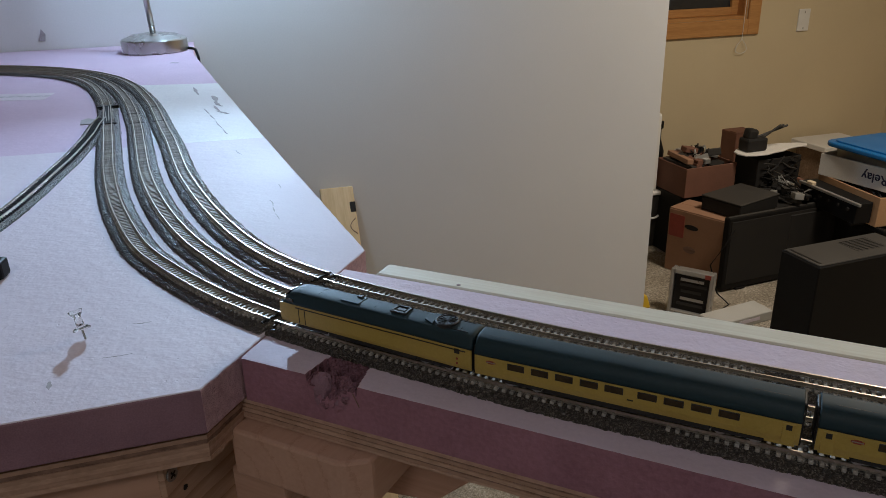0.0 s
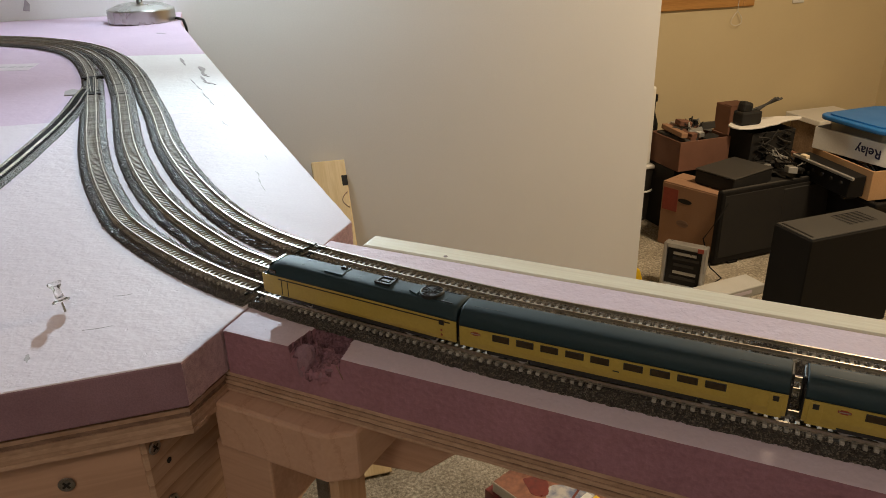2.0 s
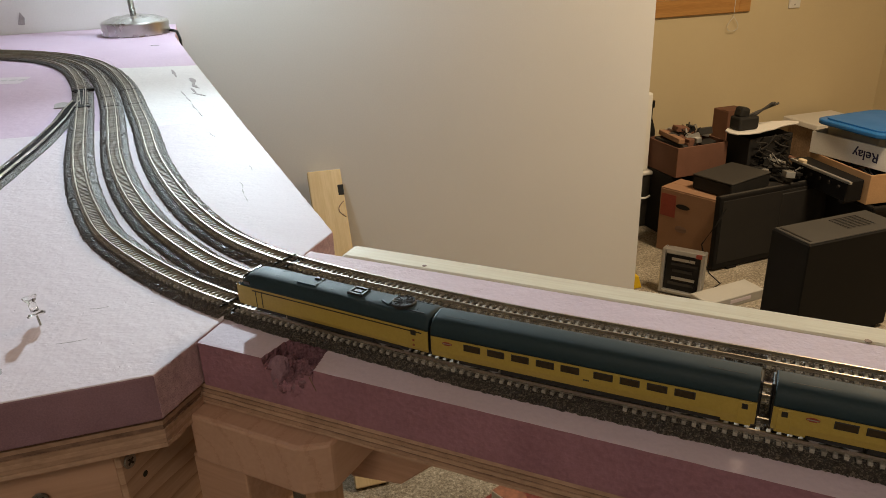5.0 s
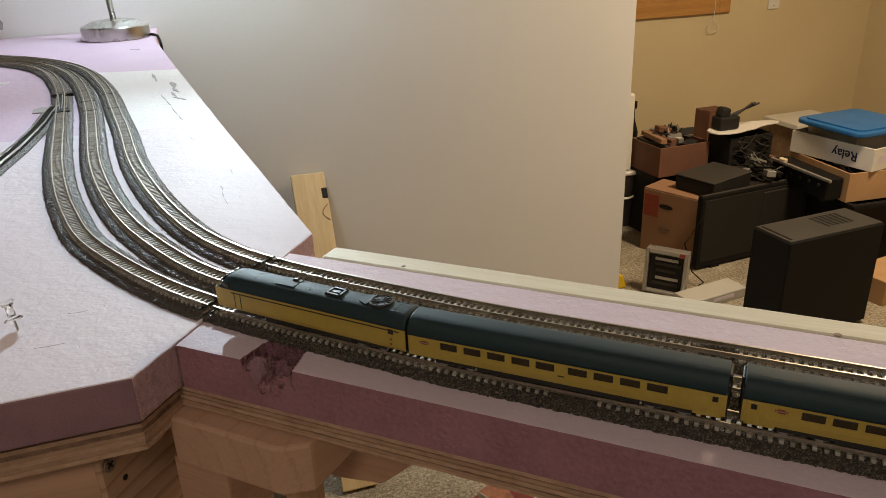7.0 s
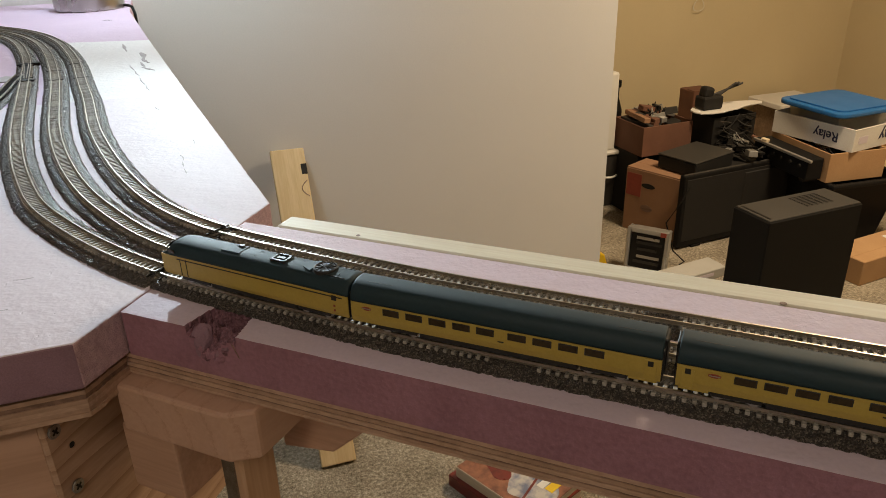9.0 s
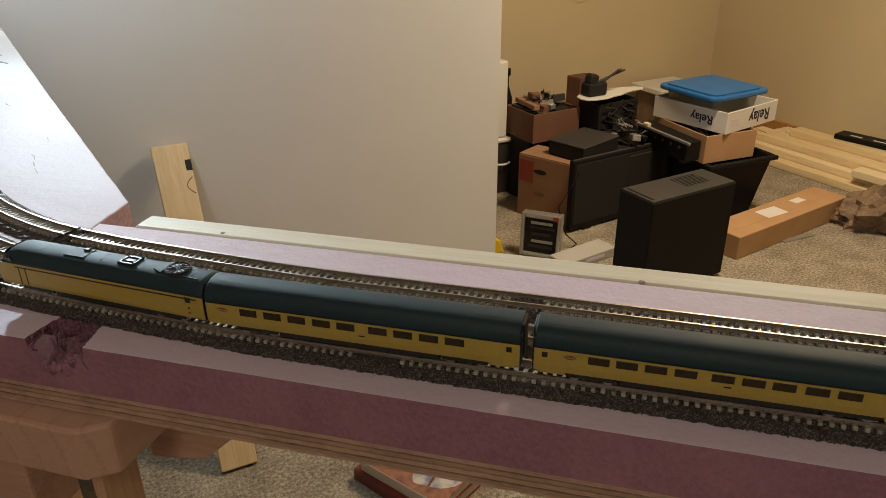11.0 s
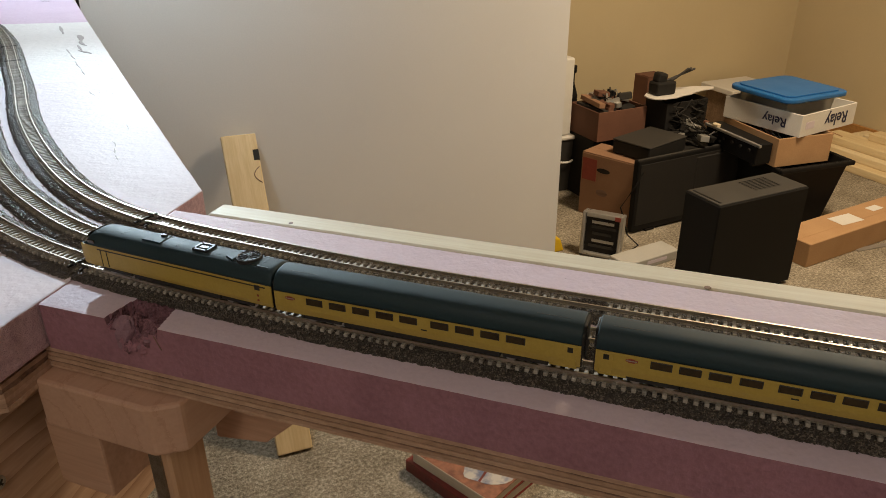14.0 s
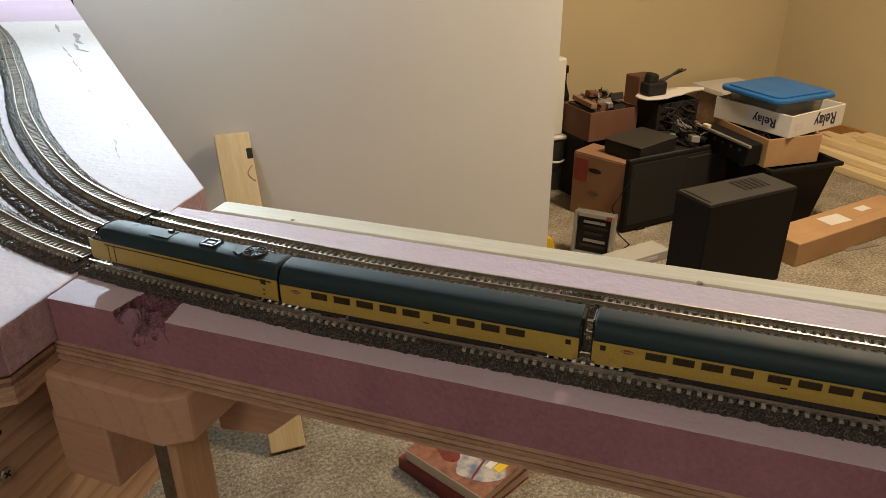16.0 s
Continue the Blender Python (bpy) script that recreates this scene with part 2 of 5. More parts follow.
ROUGH_PINE = weathered("rough_pine", (0.52, 0.345, 0.24), (0.40, 0.25, 0.165))
PINE_PALE = wood("pale_pine", (0.70, 0.60, 0.43), (0.62, 0.50, 0.33))
PINE_PALE_Z = wood("pale_pine_upright", (0.66, 0.50, 0.28), (0.58, 0.42, 0.22), along="Z")
PINE_PALE_Y = wood("pale_pine_long", (0.76, 0.62, 0.38), (0.66, 0.51, 0.29), along="Y", rings=30)
PINE_PALE_Y2 = wood("pale_pine_long_b", (0.80, 0.68, 0.45), (0.72, 0.58, 0.36), along="Y", rings=24)
STRIP = wood("whitewashed_pine", (0.74, 0.70, 0.56), (0.66, 0.60, 0.46))
PLY_A = wood("ply_light", (0.52, 0.345, 0.245), (0.40, 0.255, 0.175), rings=90)
PLY_C = wood("ply_middle", (0.44, 0.28, 0.195), (0.33, 0.205, 0.14), rings=90)
PLY_B = wood("ply_dark", (0.25, 0.15, 0.105), (0.14, 0.08, 0.055), rings=90)
OAK = wood("oak_trim", (0.50, 0.26, 0.08), (0.40, 0.19, 0.055), rough=0.4)
CARD = material("cardboard", (0.46, 0.28, 0.14), (0.40, 0.23, 0.11), rough=0.8, scale=9, fine=220, bump=0.1)
CARD_MID = material("worn_cardboard", (0.33, 0.185, 0.105), (0.26, 0.14, 0.078), rough=0.8, scale=9, fine=220, bump=0.1)
CARD_DARK = material("dark_cardboard", (0.18, 0.080, 0.048), (0.125, 0.056, 0.034), rough=0.8, scale=9, fine=220, bump=0.1)
WHITE_CARD = material("white_card", (0.72, 0.70, 0.66), (0.64, 0.61, 0.56), rough=0.6, scale=8, fine=200, bump=0.05)
PAPER_BROWN = material("brown_paper", (0.26, 0.175, 0.11), (0.13, 0.085, 0.052), rough=0.75, scale=14, fine=110, bump=0.35, depth=0.003)
BLACK = material("black_plastic", (0.008, 0.0077, 0.0077), (0.013, 0.012, 0.0115), rough=0.5, scale=6, fine=500, bump=0.08, spec=0.12)
BLACK_MATT = material("black_matt", (0.013, 0.012, 0.0115), (0.020, 0.018, 0.016), rough=0.7, spec=0.3, scale=20, fine=500, bump=0.1)
DARK_GREY = material("dark_grey_metal", (0.036, 0.033, 0.030), (0.052, 0.048, 0.043), rough=0.55, scale=8, fine=400, bump=0.05, spec=0.25)
STEEL = material("brushed_nickel", (0.56, 0.55, 0.53), (0.48, 0.47, 0.45), rough=0.28, metal=1.0, scale=30, fine=900, bump=0.05, depth=0.0003)
RAIL = material("nickel_rail", (0.52, 0.47, 0.38), (0.34, 0.30, 0.24), rough=0.36, metal=1.0, scale=60, fine=900, bump=0.05, depth=0.0002)
TIE = material("brown_tie", (0.40, 0.375, 0.33), (0.26, 0.24, 0.205), spec=0.45, rough=0.55, scale=300, fine=1500, bump=0.15, depth=0.0002, coat=0.1, vary=0.3)
BALLAST = gravel("dark_ballast")
TIE_DARK = material("black_tie", (0.020, 0.019, 0.019), (0.012, 0.011, 0.011), spec=0.2, rough=0.75, scale=300, fine=1500, bump=0.2, depth=0.0002)
JOINER = material("joiner_metal", (0.02, 0.02, 0.022), (0.035, 0.033, 0.03), rough=0.5, scale=100, fine=900, bump=0.1)
SCREW = material("zinc_screw", (0.35, 0.34, 0.32), (0.22, 0.20, 0.18), rough=0.4, metal=1.0, scale=300, fine=1500, bump=0.1, depth=0.0003)
YELLOW = material("train_yellow", (0.46, 0.335, 0.07), (0.40, 0.29, 0.055), rough=0.38, scale=60, fine=900, bump=0.03, depth=0.0002)
ROOF = material("train_dark_green_roof", (0.006, 0.023, 0.030), (0.009, 0.029, 0.037), spec=0.42, rough=0.62, scale=60, fine=900, bump=0.04, depth=0.0002)
TRAIN_BLACK = material("train_black", (0.010, 0.010, 0.010), (0.018, 0.017, 0.016), rough=0.5, scale=60, fine=900, bump=0.05, depth=0.0002)
TRAIN_GLASS = material("train_window", (0.030, 0.022, 0.014), (0.055, 0.038, 0.02), rough=0.12, scale=160, fine=600, bump=0.0)
RED = material("red_print", (0.30, 0.055, 0.035), (0.24, 0.045, 0.03), rough=0.5, scale=60, fine=400, bump=0.0)
BLUE = material("blue_lid", (0.018, 0.13, 0.36), (0.015, 0.11, 0.31), rough=0.38, scale=10, fine=300, bump=0.03)
GREY_CARD = material("grey_card", (0.46, 0.445, 0.41), (0.38, 0.365, 0.33), rough=0.7, scale=8, fine=200, bump=0.05)
INK = material("dark_blue_ink", (0.012, 0.014, 0.05), (0.02, 0.02, 0.06), rough=0.6, scale=60, fine=300, bump=0.0)
SILVER = material("silver_plastic", (0.45, 0.44, 0.42), (0.38, 0.37, 0.35), rough=0.3, metal=0.6, scale=30, fine=300, bump=0.05)
WHITE_PLASTIC = material("white_plastic", (0.74, 0.73, 0.69), (0.70, 0.68, 0.64), rough=0.4, scale=20, fine=300, bump=0.02)
YELLOW_TAPE = material("yellow_plastic", (0.75, 0.50, 0.01), (0.68, 0.44, 0.01), rough=0.45, scale=20, fine=300, bump=0.03)
COVER_RED = material("book_cover_red", (0.20, 0.030, 0.02), (0.10, 0.018, 0.014), rough=0.3, scale=14, fine=80, bump=0.0)
COVER_PIC = material("book_cover_picture", (0.36, 0.15, 0.085), (0.13, 0.050, 0.032), rough=0.3, scale=22, fine=60, bump=0.0)
PICTURE = material("book_cover_photo", (0.50, 0.46, 0.42), (0.16, 0.18, 0.26), rough=0.25, scale=14, fine=40, bump=0.0, low=0.42, high=0.58)
PAGES = material("book_pages", (0.62, 0.55, 0.44), (0.50, 0.43, 0.33), rough=0.8, scale=40, fine=600, bump=0.2, stretch=(0.1, 0.1, 4))
GRIME = material("grey_smudge", (0.30, 0.28, 0.29), (0.42, 0.39, 0.41), rough=0.7, scale=60, fine=400, bump=0.1)
PATCH_INK = material("faint_pen", (0.55, 0.52, 0.55), (0.48, 0.45, 0.50), rough=0.6, scale=60, fine=400, bump=0.0)
PATCH = material("masking_tape", (0.68, 0.61, 0.68), (0.62, 0.555, 0.62), rough=0.5, scale=30, fine=400, bump=0.05)


def clear(name, tint, rough, alpha=0.0):
    m = bpy.data.materials.new(name)
    m.use_nodes = True
    b = m.node_tree.nodes["Principled BSDF"]
    b.inputs["Base Color"].default_value = (*tint, 1)
    b.inputs["Roughness"].default_value = rough
    b.inputs["Transmission Weight"].default_value = 1.0
    b.inputs["IOR"].default_value = 1.46
    return m


CLEAR = clear("clear_plastic", (0.92, 0.92, 0.90), 0.08)
FROSTED = clear("frosted_plastic", (0.86, 0.84, 0.80), 0.40)
PANE = material("night_glass", (0.012, 0.014, 0.020), (0.016, 0.018, 0.024), rough=0.06, scale=2, fine=10, bump=0.0)


# ---------------------------------------------------------------- building helpers
def part(name, bm, mat, parent=None, label="", smooth=False):
    """Links a bmesh as one mesh object under a thing or a part."""
    me = bpy.data.meshes.new(name)
    bm.normal_update()
    bm.to_mesh(me)
    bm.free()
    me.materials.append(mat)
    if smooth:
        for p in me.polygons:                       # flat caps stay flat
            p.use_smooth = len(p.vertices) < 8
    ob = new(name, me)
    ob.parent = parent
    if label:
        ob["label"] = label
    return ob


def thing(name, m, label, category, group="", kind=""):
    """An Empty at the base of a thing, which parents its parts."""
    ob = new(name)
    ob.empty_display_size = 0.02
    ob.matrix_world = m
    return tagged(ob, label, category, group, kind)


def block(size, at=(0, 0, 0), turn=(0, 0, 0), bevel=0.0, bm=None, seg=1):
    """A box with its edges rounded, centred at a place; added to bm if one is given."""
    own = bmesh.new()
    bmesh.ops.create_cube(own, size=1.0, matrix=Matrix.Diagonal((*size, 1)))
    if bevel:
        bmesh.ops.bevel(own, geom=own.edges[:], offset=bevel, segments=seg, profile=0.5, affect="EDGES")
    own.transform(pose(*at, *turn))
    return join(own, bm)


def join(own, bm):
    if bm is None:
        return own
    me = bpy.data.meshes.new("tmp")
    own.to_mesh(me)
    own.free()
    bm.from_mesh(me)
    bpy.data.meshes.remove(me)
    return bm


def rod(radius, length, at=(0, 0, 0), turn=(0, 0, 0), sides=16, bevel=0.0, bm=None, top=None):
    """An upright cylinder or cone standing on its base."""
    own = bmesh.new()
    bmesh.ops.create_cone(own, cap_ends=True, segments=sides, radius1=radius, radius2=radius if top is None else top, depth=length,
                          matrix=Matrix.Translation((0, 0, length / 2)))
    if bevel:
        bmesh.ops.bevel(own, geom=[e for e in own.edges if len(e.link_faces) == 2 and e.calc_face_angle(0) > 1.0], offset=bevel, segments=2, profile=0.5, affect="EDGES")
    own.transform(pose(*at, *turn))
    return join(own, bm)


def prism(outline, z0, z1, bm=None, bevel=0.0):
    """An outline of (x, y) pulled up from z0 to z1."""
    own = bmesh.new()
    low = [own.verts.new((x, y, z0)) for x, y in outline]
    high = [own.verts.new((x, y, z1)) for x, y in outline]
    n = len(outline)
    own.faces.new(low[::-1])
    own.faces.new(high)
    for i in range(n):
        own.faces.new((low[i], low[(i + 1) % n], high[(i + 1) % n], high[i]))
    bmesh.ops.recalc_face_normals(own, faces=own.faces[:])
    if bevel:
        bmesh.ops.bevel(own, geom=own.edges[:], offset=bevel, segments=2, profile=0.5, affect="EDGES")
    return join(own, bm)


def lathe(profile, sides=32, bm=None):
    """A profile of (radius, z) turned round the z axis."""
    own = bmesh.new()
    rings = [[own.verts.new((r * math.cos(2 * math.pi * k / sides), r * math.sin(2 * math.pi * k / sides), z)) for k in range(sides)] for r, z in profile]
    for a, b in zip(rings, rings[1:]):
        for k in range(sides):
            own.faces.new((a[k], a[(k + 1) % sides], b[(k + 1) % sides], b[k]))
    own.faces.new(rings[0][::-1])
    own.faces.new(rings[-1])
    bmesh.ops.recalc_face_normals(own, faces=own.faces[:])
    return join(own, bm)


def sweep(line, section, bm=None, closed=True, rough=0.0):
    """A section of (across, up) carried along a line of 3D places; rough shakes the inner rows."""
    own = bmesh.new()
    rows = []
    for i, p in enumerate(line):
        d = (line[min(i + 1, len(line) - 1)] - line[max(i - 1, 0)]).normalized()
        side = Vector((-d.y, d.x, 0)).normalized()
        up = d.cross(side) if abs(d.z) > 0.2 else Vector((0, 0, 1))
        row = []
        for a, h in section:
            q = p + side * a + up * h
            if rough and h > 0.0002:
                q = q + Vector((random.uniform(-1, 1), random.uniform(-1, 1), random.uniform(-0.8, 0.8))) * rough
            elif rough:
                q = q + side * random.uniform(-1, 1) * rough * 1.1
            row.append(own.verts.new(q))
        rows.append(row)
    m = len(section)
    for a, b in zip(rows, rows[1:]):
        for k in range(m if closed else m - 1):
            own.faces.new((a[k], a[(k + 1) % m], b[(k + 1) % m], b[k]))
    if closed:
        own.faces.new(rows[0])
        own.faces.new(rows[-1][::-1])
    bmesh.ops.recalc_face_normals(own, faces=own.faces[:])
    return join(own, bm)


def tube(line, radius, sides=8, bm=None):
    """A round cable along a line of 3D places."""
    own = bmesh.new()
    rings = []
    for i, p in enumerate(line):
        d = (line[min(i + 1, len(line) - 1)] - line[max(i - 1, 0)]).normalized()
        a = d.cross(Vector((0.3, 0.2, 1))).normalized()
        b = d.cross(a)
        rings.append([own.verts.new(p + (a * math.cos(2 * math.pi * k / sides) + b * math.sin(2 * math.pi * k / sides)) * radius) for k in range(sides)])
    for r, s in zip(rings, rings[1:]):
        for k in range(sides):
            own.faces.new((r[k], r[(k + 1) % sides], s[(k + 1) % sides], s[k]))
    own.faces.new(rings[0][::-1])
    own.faces.new(rings[-1])
    bmesh.ops.recalc_face_normals(own, faces=own.faces[:])
    return join(own, bm)


def glide(points, step):
    """A smooth line through places (x, y), taken at even steps."""
    p = [np.array(q, float) for q in points]
    p = [2 * p[0] - p[1]] + p + [2 * p[-1] - p[-2]]
    out = []
    for a, b, c, d in zip(p, p[1:], p[2:], p[3:]):
        for t in np.linspace(0, 1, 40, endpoint=False):
            out.append(0.5 * (2 * b + (c - a) * t + (2 * a - 5 * b + 4 * c - d) * t * t + (3 * b - a - 3 * c + d) * t ** 3))
    out.append(p[-2])
    out = np.array(out)
    far = np.r_[0, np.cumsum(np.hypot(*np.diff(out, axis=0).T))]
    at = np.arange(0, far[-1], step)
    line = np.stack([np.interp(at, far, out[:, k]) for k in (0, 1)], 1)
    kernel = np.ones(41) / 41                       # evens out the bends
    if len(line) > 200:
        wide = np.r_[[line[0]] * 20, line, [line[-1]] * 20]
        even = np.stack([np.convolve(wide[:, k], kernel, "valid") for k in (0, 1)], 1)
        line[25:-25] = even[25:-25]
    return line


def rounded(sx, sy, r, n=6):
    """The outline of a rectangle with round corners."""
    out = []
    for cx, cy, a0 in ((sx / 2 - r, sy / 2 - r, 0), (-sx / 2 + r, sy / 2 - r, 90), (-sx / 2 + r, -sy / 2 + r, 180), (sx / 2 - r, -sy / 2 + r, 270)):
        out += [(cx + r * math.cos(radians(a0 + 90 * k / n)), cy + r * math.sin(radians(a0 + 90 * k / n))) for k in range(n + 1)]
    return out


def tray(name, size, wall, mat, parent, taper=0.0, label="", rim=0.0):
    """An open box standing on z = 0, with walls of that thickness."""
    sx, sy, sz = size
    bm = bmesh.new()
    rings = []
    for z, gx, gy in ((0, -taper, -taper), (sz, 0, 0), (sz, -wall, -wall), (wall, -taper - wall, -taper - wall)):
        x, y = sx / 2 + gx, sy / 2 + gy
        rings.append([bm.verts.new((a * x, b * y, z)) for a, b in ((-1, -1), (1, -1), (1, 1), (-1, 1))])
    for a, b in zip(rings, rings[1:]):
        for k in range(4):
            bm.faces.new((a[k], a[(k + 1) % 4], b[(k + 1) % 4], b[k]))
    bm.faces.new(rings[0][::-1])
    bm.faces.new(rings[-1])
    bmesh.ops.recalc_face_normals(bm, faces=bm.faces[:])
    bmesh.ops.bevel(bm, geom=bm.edges[:], offset=min(wall * 0.3, 0.004), segments=1, affect="EDGES")
    if rim:
        for a, b, x, y in ((0, -1, sx + 2 * rim, rim), (0, 1, sx + 2 * rim, rim), (-1, 0, rim, sy), (1, 0, rim, sy)):
            block((x, y, rim * 1.2), (a * (sx + rim) / 2, b * (sy + rim) / 2, sz - rim * 0.6), bevel=rim * 0.3, bm=bm)
    return part(name, bm, mat, parent, label)

# ---------------------------------------------------------------- the room
def wall_piece(name, u0, u1, v0, v1, z0, z1, mat, label):
    ob = part(name, block((u1 - u0, v1 - v0, z1 - z0), ((u0 + u1) / 2, (v0 + v1) / 2, (z0 + z1) / 2)), mat)
    ob.matrix_world = ROOM
    return tagged(ob, label, "wall", kind="structure")


UL, UR, VB, VF, HIGH = -2.2, 3.94, 3.56, -2.4, 2.40
PART_V, PART_U = 2.077, 1.40
floor = part("floor", block((UR - UL + 0.4, VB - VF + 0.4, 0.1), ((UR + UL) / 2, (VB + VF) / 2, -0.05)), CARPET)
floor.matrix_world = ROOM
tagged(floor, "speckled brown and grey cut pile carpet", "floor", kind="structure")
ceiling = part("ceiling", block((UR - UL + 0.4, VB - VF + 0.4, 0.1), ((UR + UL) / 2, (VB + VF) / 2, HIGH + 0.05)), CEIL)
ceiling.matrix_world = ROOM
tagged(ceiling, "plain white painted ceiling over the room", "ceiling", kind="structure")
wall_piece("wall_partition", UL, PART_U, PART_V, PART_V + 0.12, 0, HIGH, WALL_GREY, "smooth grey painted partition wall behind the layout")
wall_piece("wall_east", UR, UR + 0.12, VF, VB + 0.12, 0, HIGH, WALL_TAN, "plain tan painted side wall")
wall_piece("wall_west", UL - 0.12, UL, VF, VB + 0.12, 0, HIGH, WALL_GREY, "plain grey painted side wall")
wall_piece("wall_south", UL - 0.12, UR + 0.12, VF - 0.12, VF, 0, HIGH, WALL_GREY, "plain grey painted end wall")
# the back wall has the window's opening in it
W0, W1, WS, WT = 1.95, 2.862, 0.962, 1.75
wall_n = thing("wall_north", ROOM, "tan painted back wall with a window opening", "wall", kind="structure")
for u0, u1, z0, z1 in ((UL, W0, 0, HIGH), (W1, UR, 0, HIGH), (W0, W1, 0, WS), (W0, W1, WT, HIGH)):
    part("wall_panel", block((u1 - u0, 0.12, z1 - z0), ((u0 + u1) / 2, VB + 0.06, (z0 + z1) / 2)), WALL_TAN, wall_n)

window = thing("window_1", ROOM, "oak framed window with a dark night pane", "window", kind="structure")
for name, u0, u1, z0, z1, proud in (("casing", W0 - 0.075, W0, WS - 0.082, WT + 0.075, 0.016), ("casing", W1, W1 + 0.075, WS - 0.082, WT + 0.075, 0.016),
                                    ("sill", W0, W1, WS - 0.082, WS, 0.018), ("casing", W0, W1, WT, WT + 0.075, 0.016)):
    part(name, block((u1 - u0, proud + 0.002, z1 - z0), ((u0 + u1) / 2, VB - proud / 2, (z0 + z1) / 2), bevel=0.004), OAK, window)
for name, u0, u1, z0, z1 in (("jamb", W0 + 0.001, W0 + 0.018, WS, WT), ("jamb", W1 - 0.018, W1 - 0.001, WS, WT), ("jamb", W0 + 0.018, W1 - 0.018, WS + 0.001, WS + 0.018), ("jamb", W0 + 0.018, W1 - 0.018, WT - 0.018, WT - 0.001)):
    part(name, block((u1 - u0, 0.11, z1 - z0), ((u0 + u1) / 2, VB + 0.058, (z0 + z1) / 2)), OAK, window)
for u0, u1, z0, z1 in ((W0 + 0.018, W0 + 0.06, WS + 0.018, WT - 0.018), (W1 - 0.06, W1 - 0.018, WS + 0.018, WT - 0.018), (W0 + 0.06, W1 - 0.06, WS + 0.018, WS + 0.06), (W0 + 0.06, W1 - 0.06, WT - 0.06, WT - 0.018)):
    part("sash", block((u1 - u0, 0.035, z1 - z0), ((u0 + u1) / 2, VB + 0.075, (z0 + z1) / 2), bevel=0.003), OAK, window)
part("pane", block((W1 - W0 - 0.12, 0.006, WT - WS - 0.12), ((W0 + W1) / 2, VB + 0.078, (WS + WT) / 2)), PANE, window, "dark window glass at night")
cord = [ROOM @ Vector((2.85 + 0.035 * math.sin(a) - 0.02, VB - 0.022, 0.86 - 0.075 * math.sin(a / 2))) for a in np.linspace(0, 2 * math.pi, 22)]
cord = [ROOM @ Vector((2.83, VB - 0.022, 1.5)), ROOM @ Vector((2.83, VB - 0.022, 1.1))] + cord
pull = part("blind_cord", tube(cord, 0.0016, 6), WHITE_PLASTIC)
tagged(pull, "thin looped white blind cord hanging below the window", "cord")

plate = thing("switch_plate", ROOM @ pose(3.233, VB - 0.004, 0.938), "plain white plastic cover plate on the tan wall", "wall plate")
part("cover", block((0.075, 0.008, 0.118), bevel=0.003, seg=2), WHITE_PLASTIC, plate)
for z in (-0.042, 0.042):
    part("screw", rod(0.0035, 0.002, (0, -0.004, z), (90, 0, 0), 10), SCREW, plate)

for name, size, at in (("baseboard_1", (0.014, VB - VF - 0.03, 0.085), (UR - 0.009, (VB + VF) / 2 - 0.014, 0.0425)), ("baseboard_2", (UR - PART_U - 0.03, 0.014, 0.085), ((UR + PART_U) / 2, VB - 0.009, 0.0425))):
    ob = part(name, block(size, at, bevel=0.004), OAK)
    ob.matrix_world = ROOM
    tagged(ob, "low reddish brown wooden baseboard", "baseboard", kind="structure")

scar = thing("wall_scuff", ROOM @ pose(-0.294, PART_V - 0.0005, 1.18) @ Matrix.Diagonal((0.7, 1, 0.85, 1)), "small grey scuff mark on the grey wall", "scuff")
part("mark", prism([(-0.012, -0.012), (0.008, -0.014), (0.013, 0.004), (0.002, 0.02), (-0.004, 0.006)], 0, 0.0008), GRIME, scar).matrix_local = pose(0, 0, 0, 90, 0, 0)

# ---------------------------------------------------------------- the layout's table
def uv(u, v):
    p = ROOM @ Vector((u, v, 0))
    return (p.x, p.y)


COR_L, COR_R, SEAM_1, SEAM_2, TIP = (-0.079, 0.401), (-0.024, 0.579), (-0.190, 0.926), (-0.376, 1.320), (-0.563, 1.722)
LEFT = -1.75
BACK = PART_V - 0.004
seam_1l, seam_2l = uv(LEFT, 0.955), uv(LEFT, 1.60)
near_l = uv(LEFT, 0.404)
panels = (
    ("foam_panel", [near_l, COR_L, COR_R, SEAM_1, (-0.461, 0.854), seam_1l], FOAM, 0.0, "pale pink insulation foam panel with a cut corner"),
    ("foam_panel", [(-0.330, 0.8893), (-0.190, 0.9265), SEAM_2, (-0.545, 1.3107)], FOAM_MID, -0.0005, "white scuffed foam panel beside the tracks"),
    ("foam_panel", [seam_1l, (-0.461, 0.8545), (-0.3305, 0.8890), (-0.5455, 1.3102), (-0.62, 1.274), (-0.72, 1.262), seam_2l], FOAM_FAR, -0.0006, "pink insulation foam panel in the middle of the layout"),
    ("foam_panel", [seam_2l, (-0.72, 1.2625), (-0.62, 1.2745), (-0.5455, 1.3107), (-0.376, 1.3205), TIP, uv(0.045, BACK), uv(LEFT, BACK)], FOAM_FAR, -0.0012, "pink insulation foam panel against the wall"),
)
def worn(outline, size=0.0006, step=0.006):
    """The outline with its long edges cut into short ones and nibbled a little."""
    out = []
    for (x0, y0), (x1, y1) in zip(outline, outline[1:] + outline[:1]):
        n = max(1, int(math.hypot(x1 - x0, y1 - y0) / step)) if min(x0, x1) > -0.75 else 1
        for k in range(n):
            x, y = x0 + (x1 - x0) * k / n, y0 + (y1 - y0) * k / n
            g = size * noise.noise(Vector((x * 140, y * 140, 0.3))) if k else 0.0
            out.append((x - g * (y1 - y0) / math.hypot(x1 - x0, y1 - y0), y + g * (x1 - x0) / math.hypot(x1 - x0, y1 - y0)))
    return out


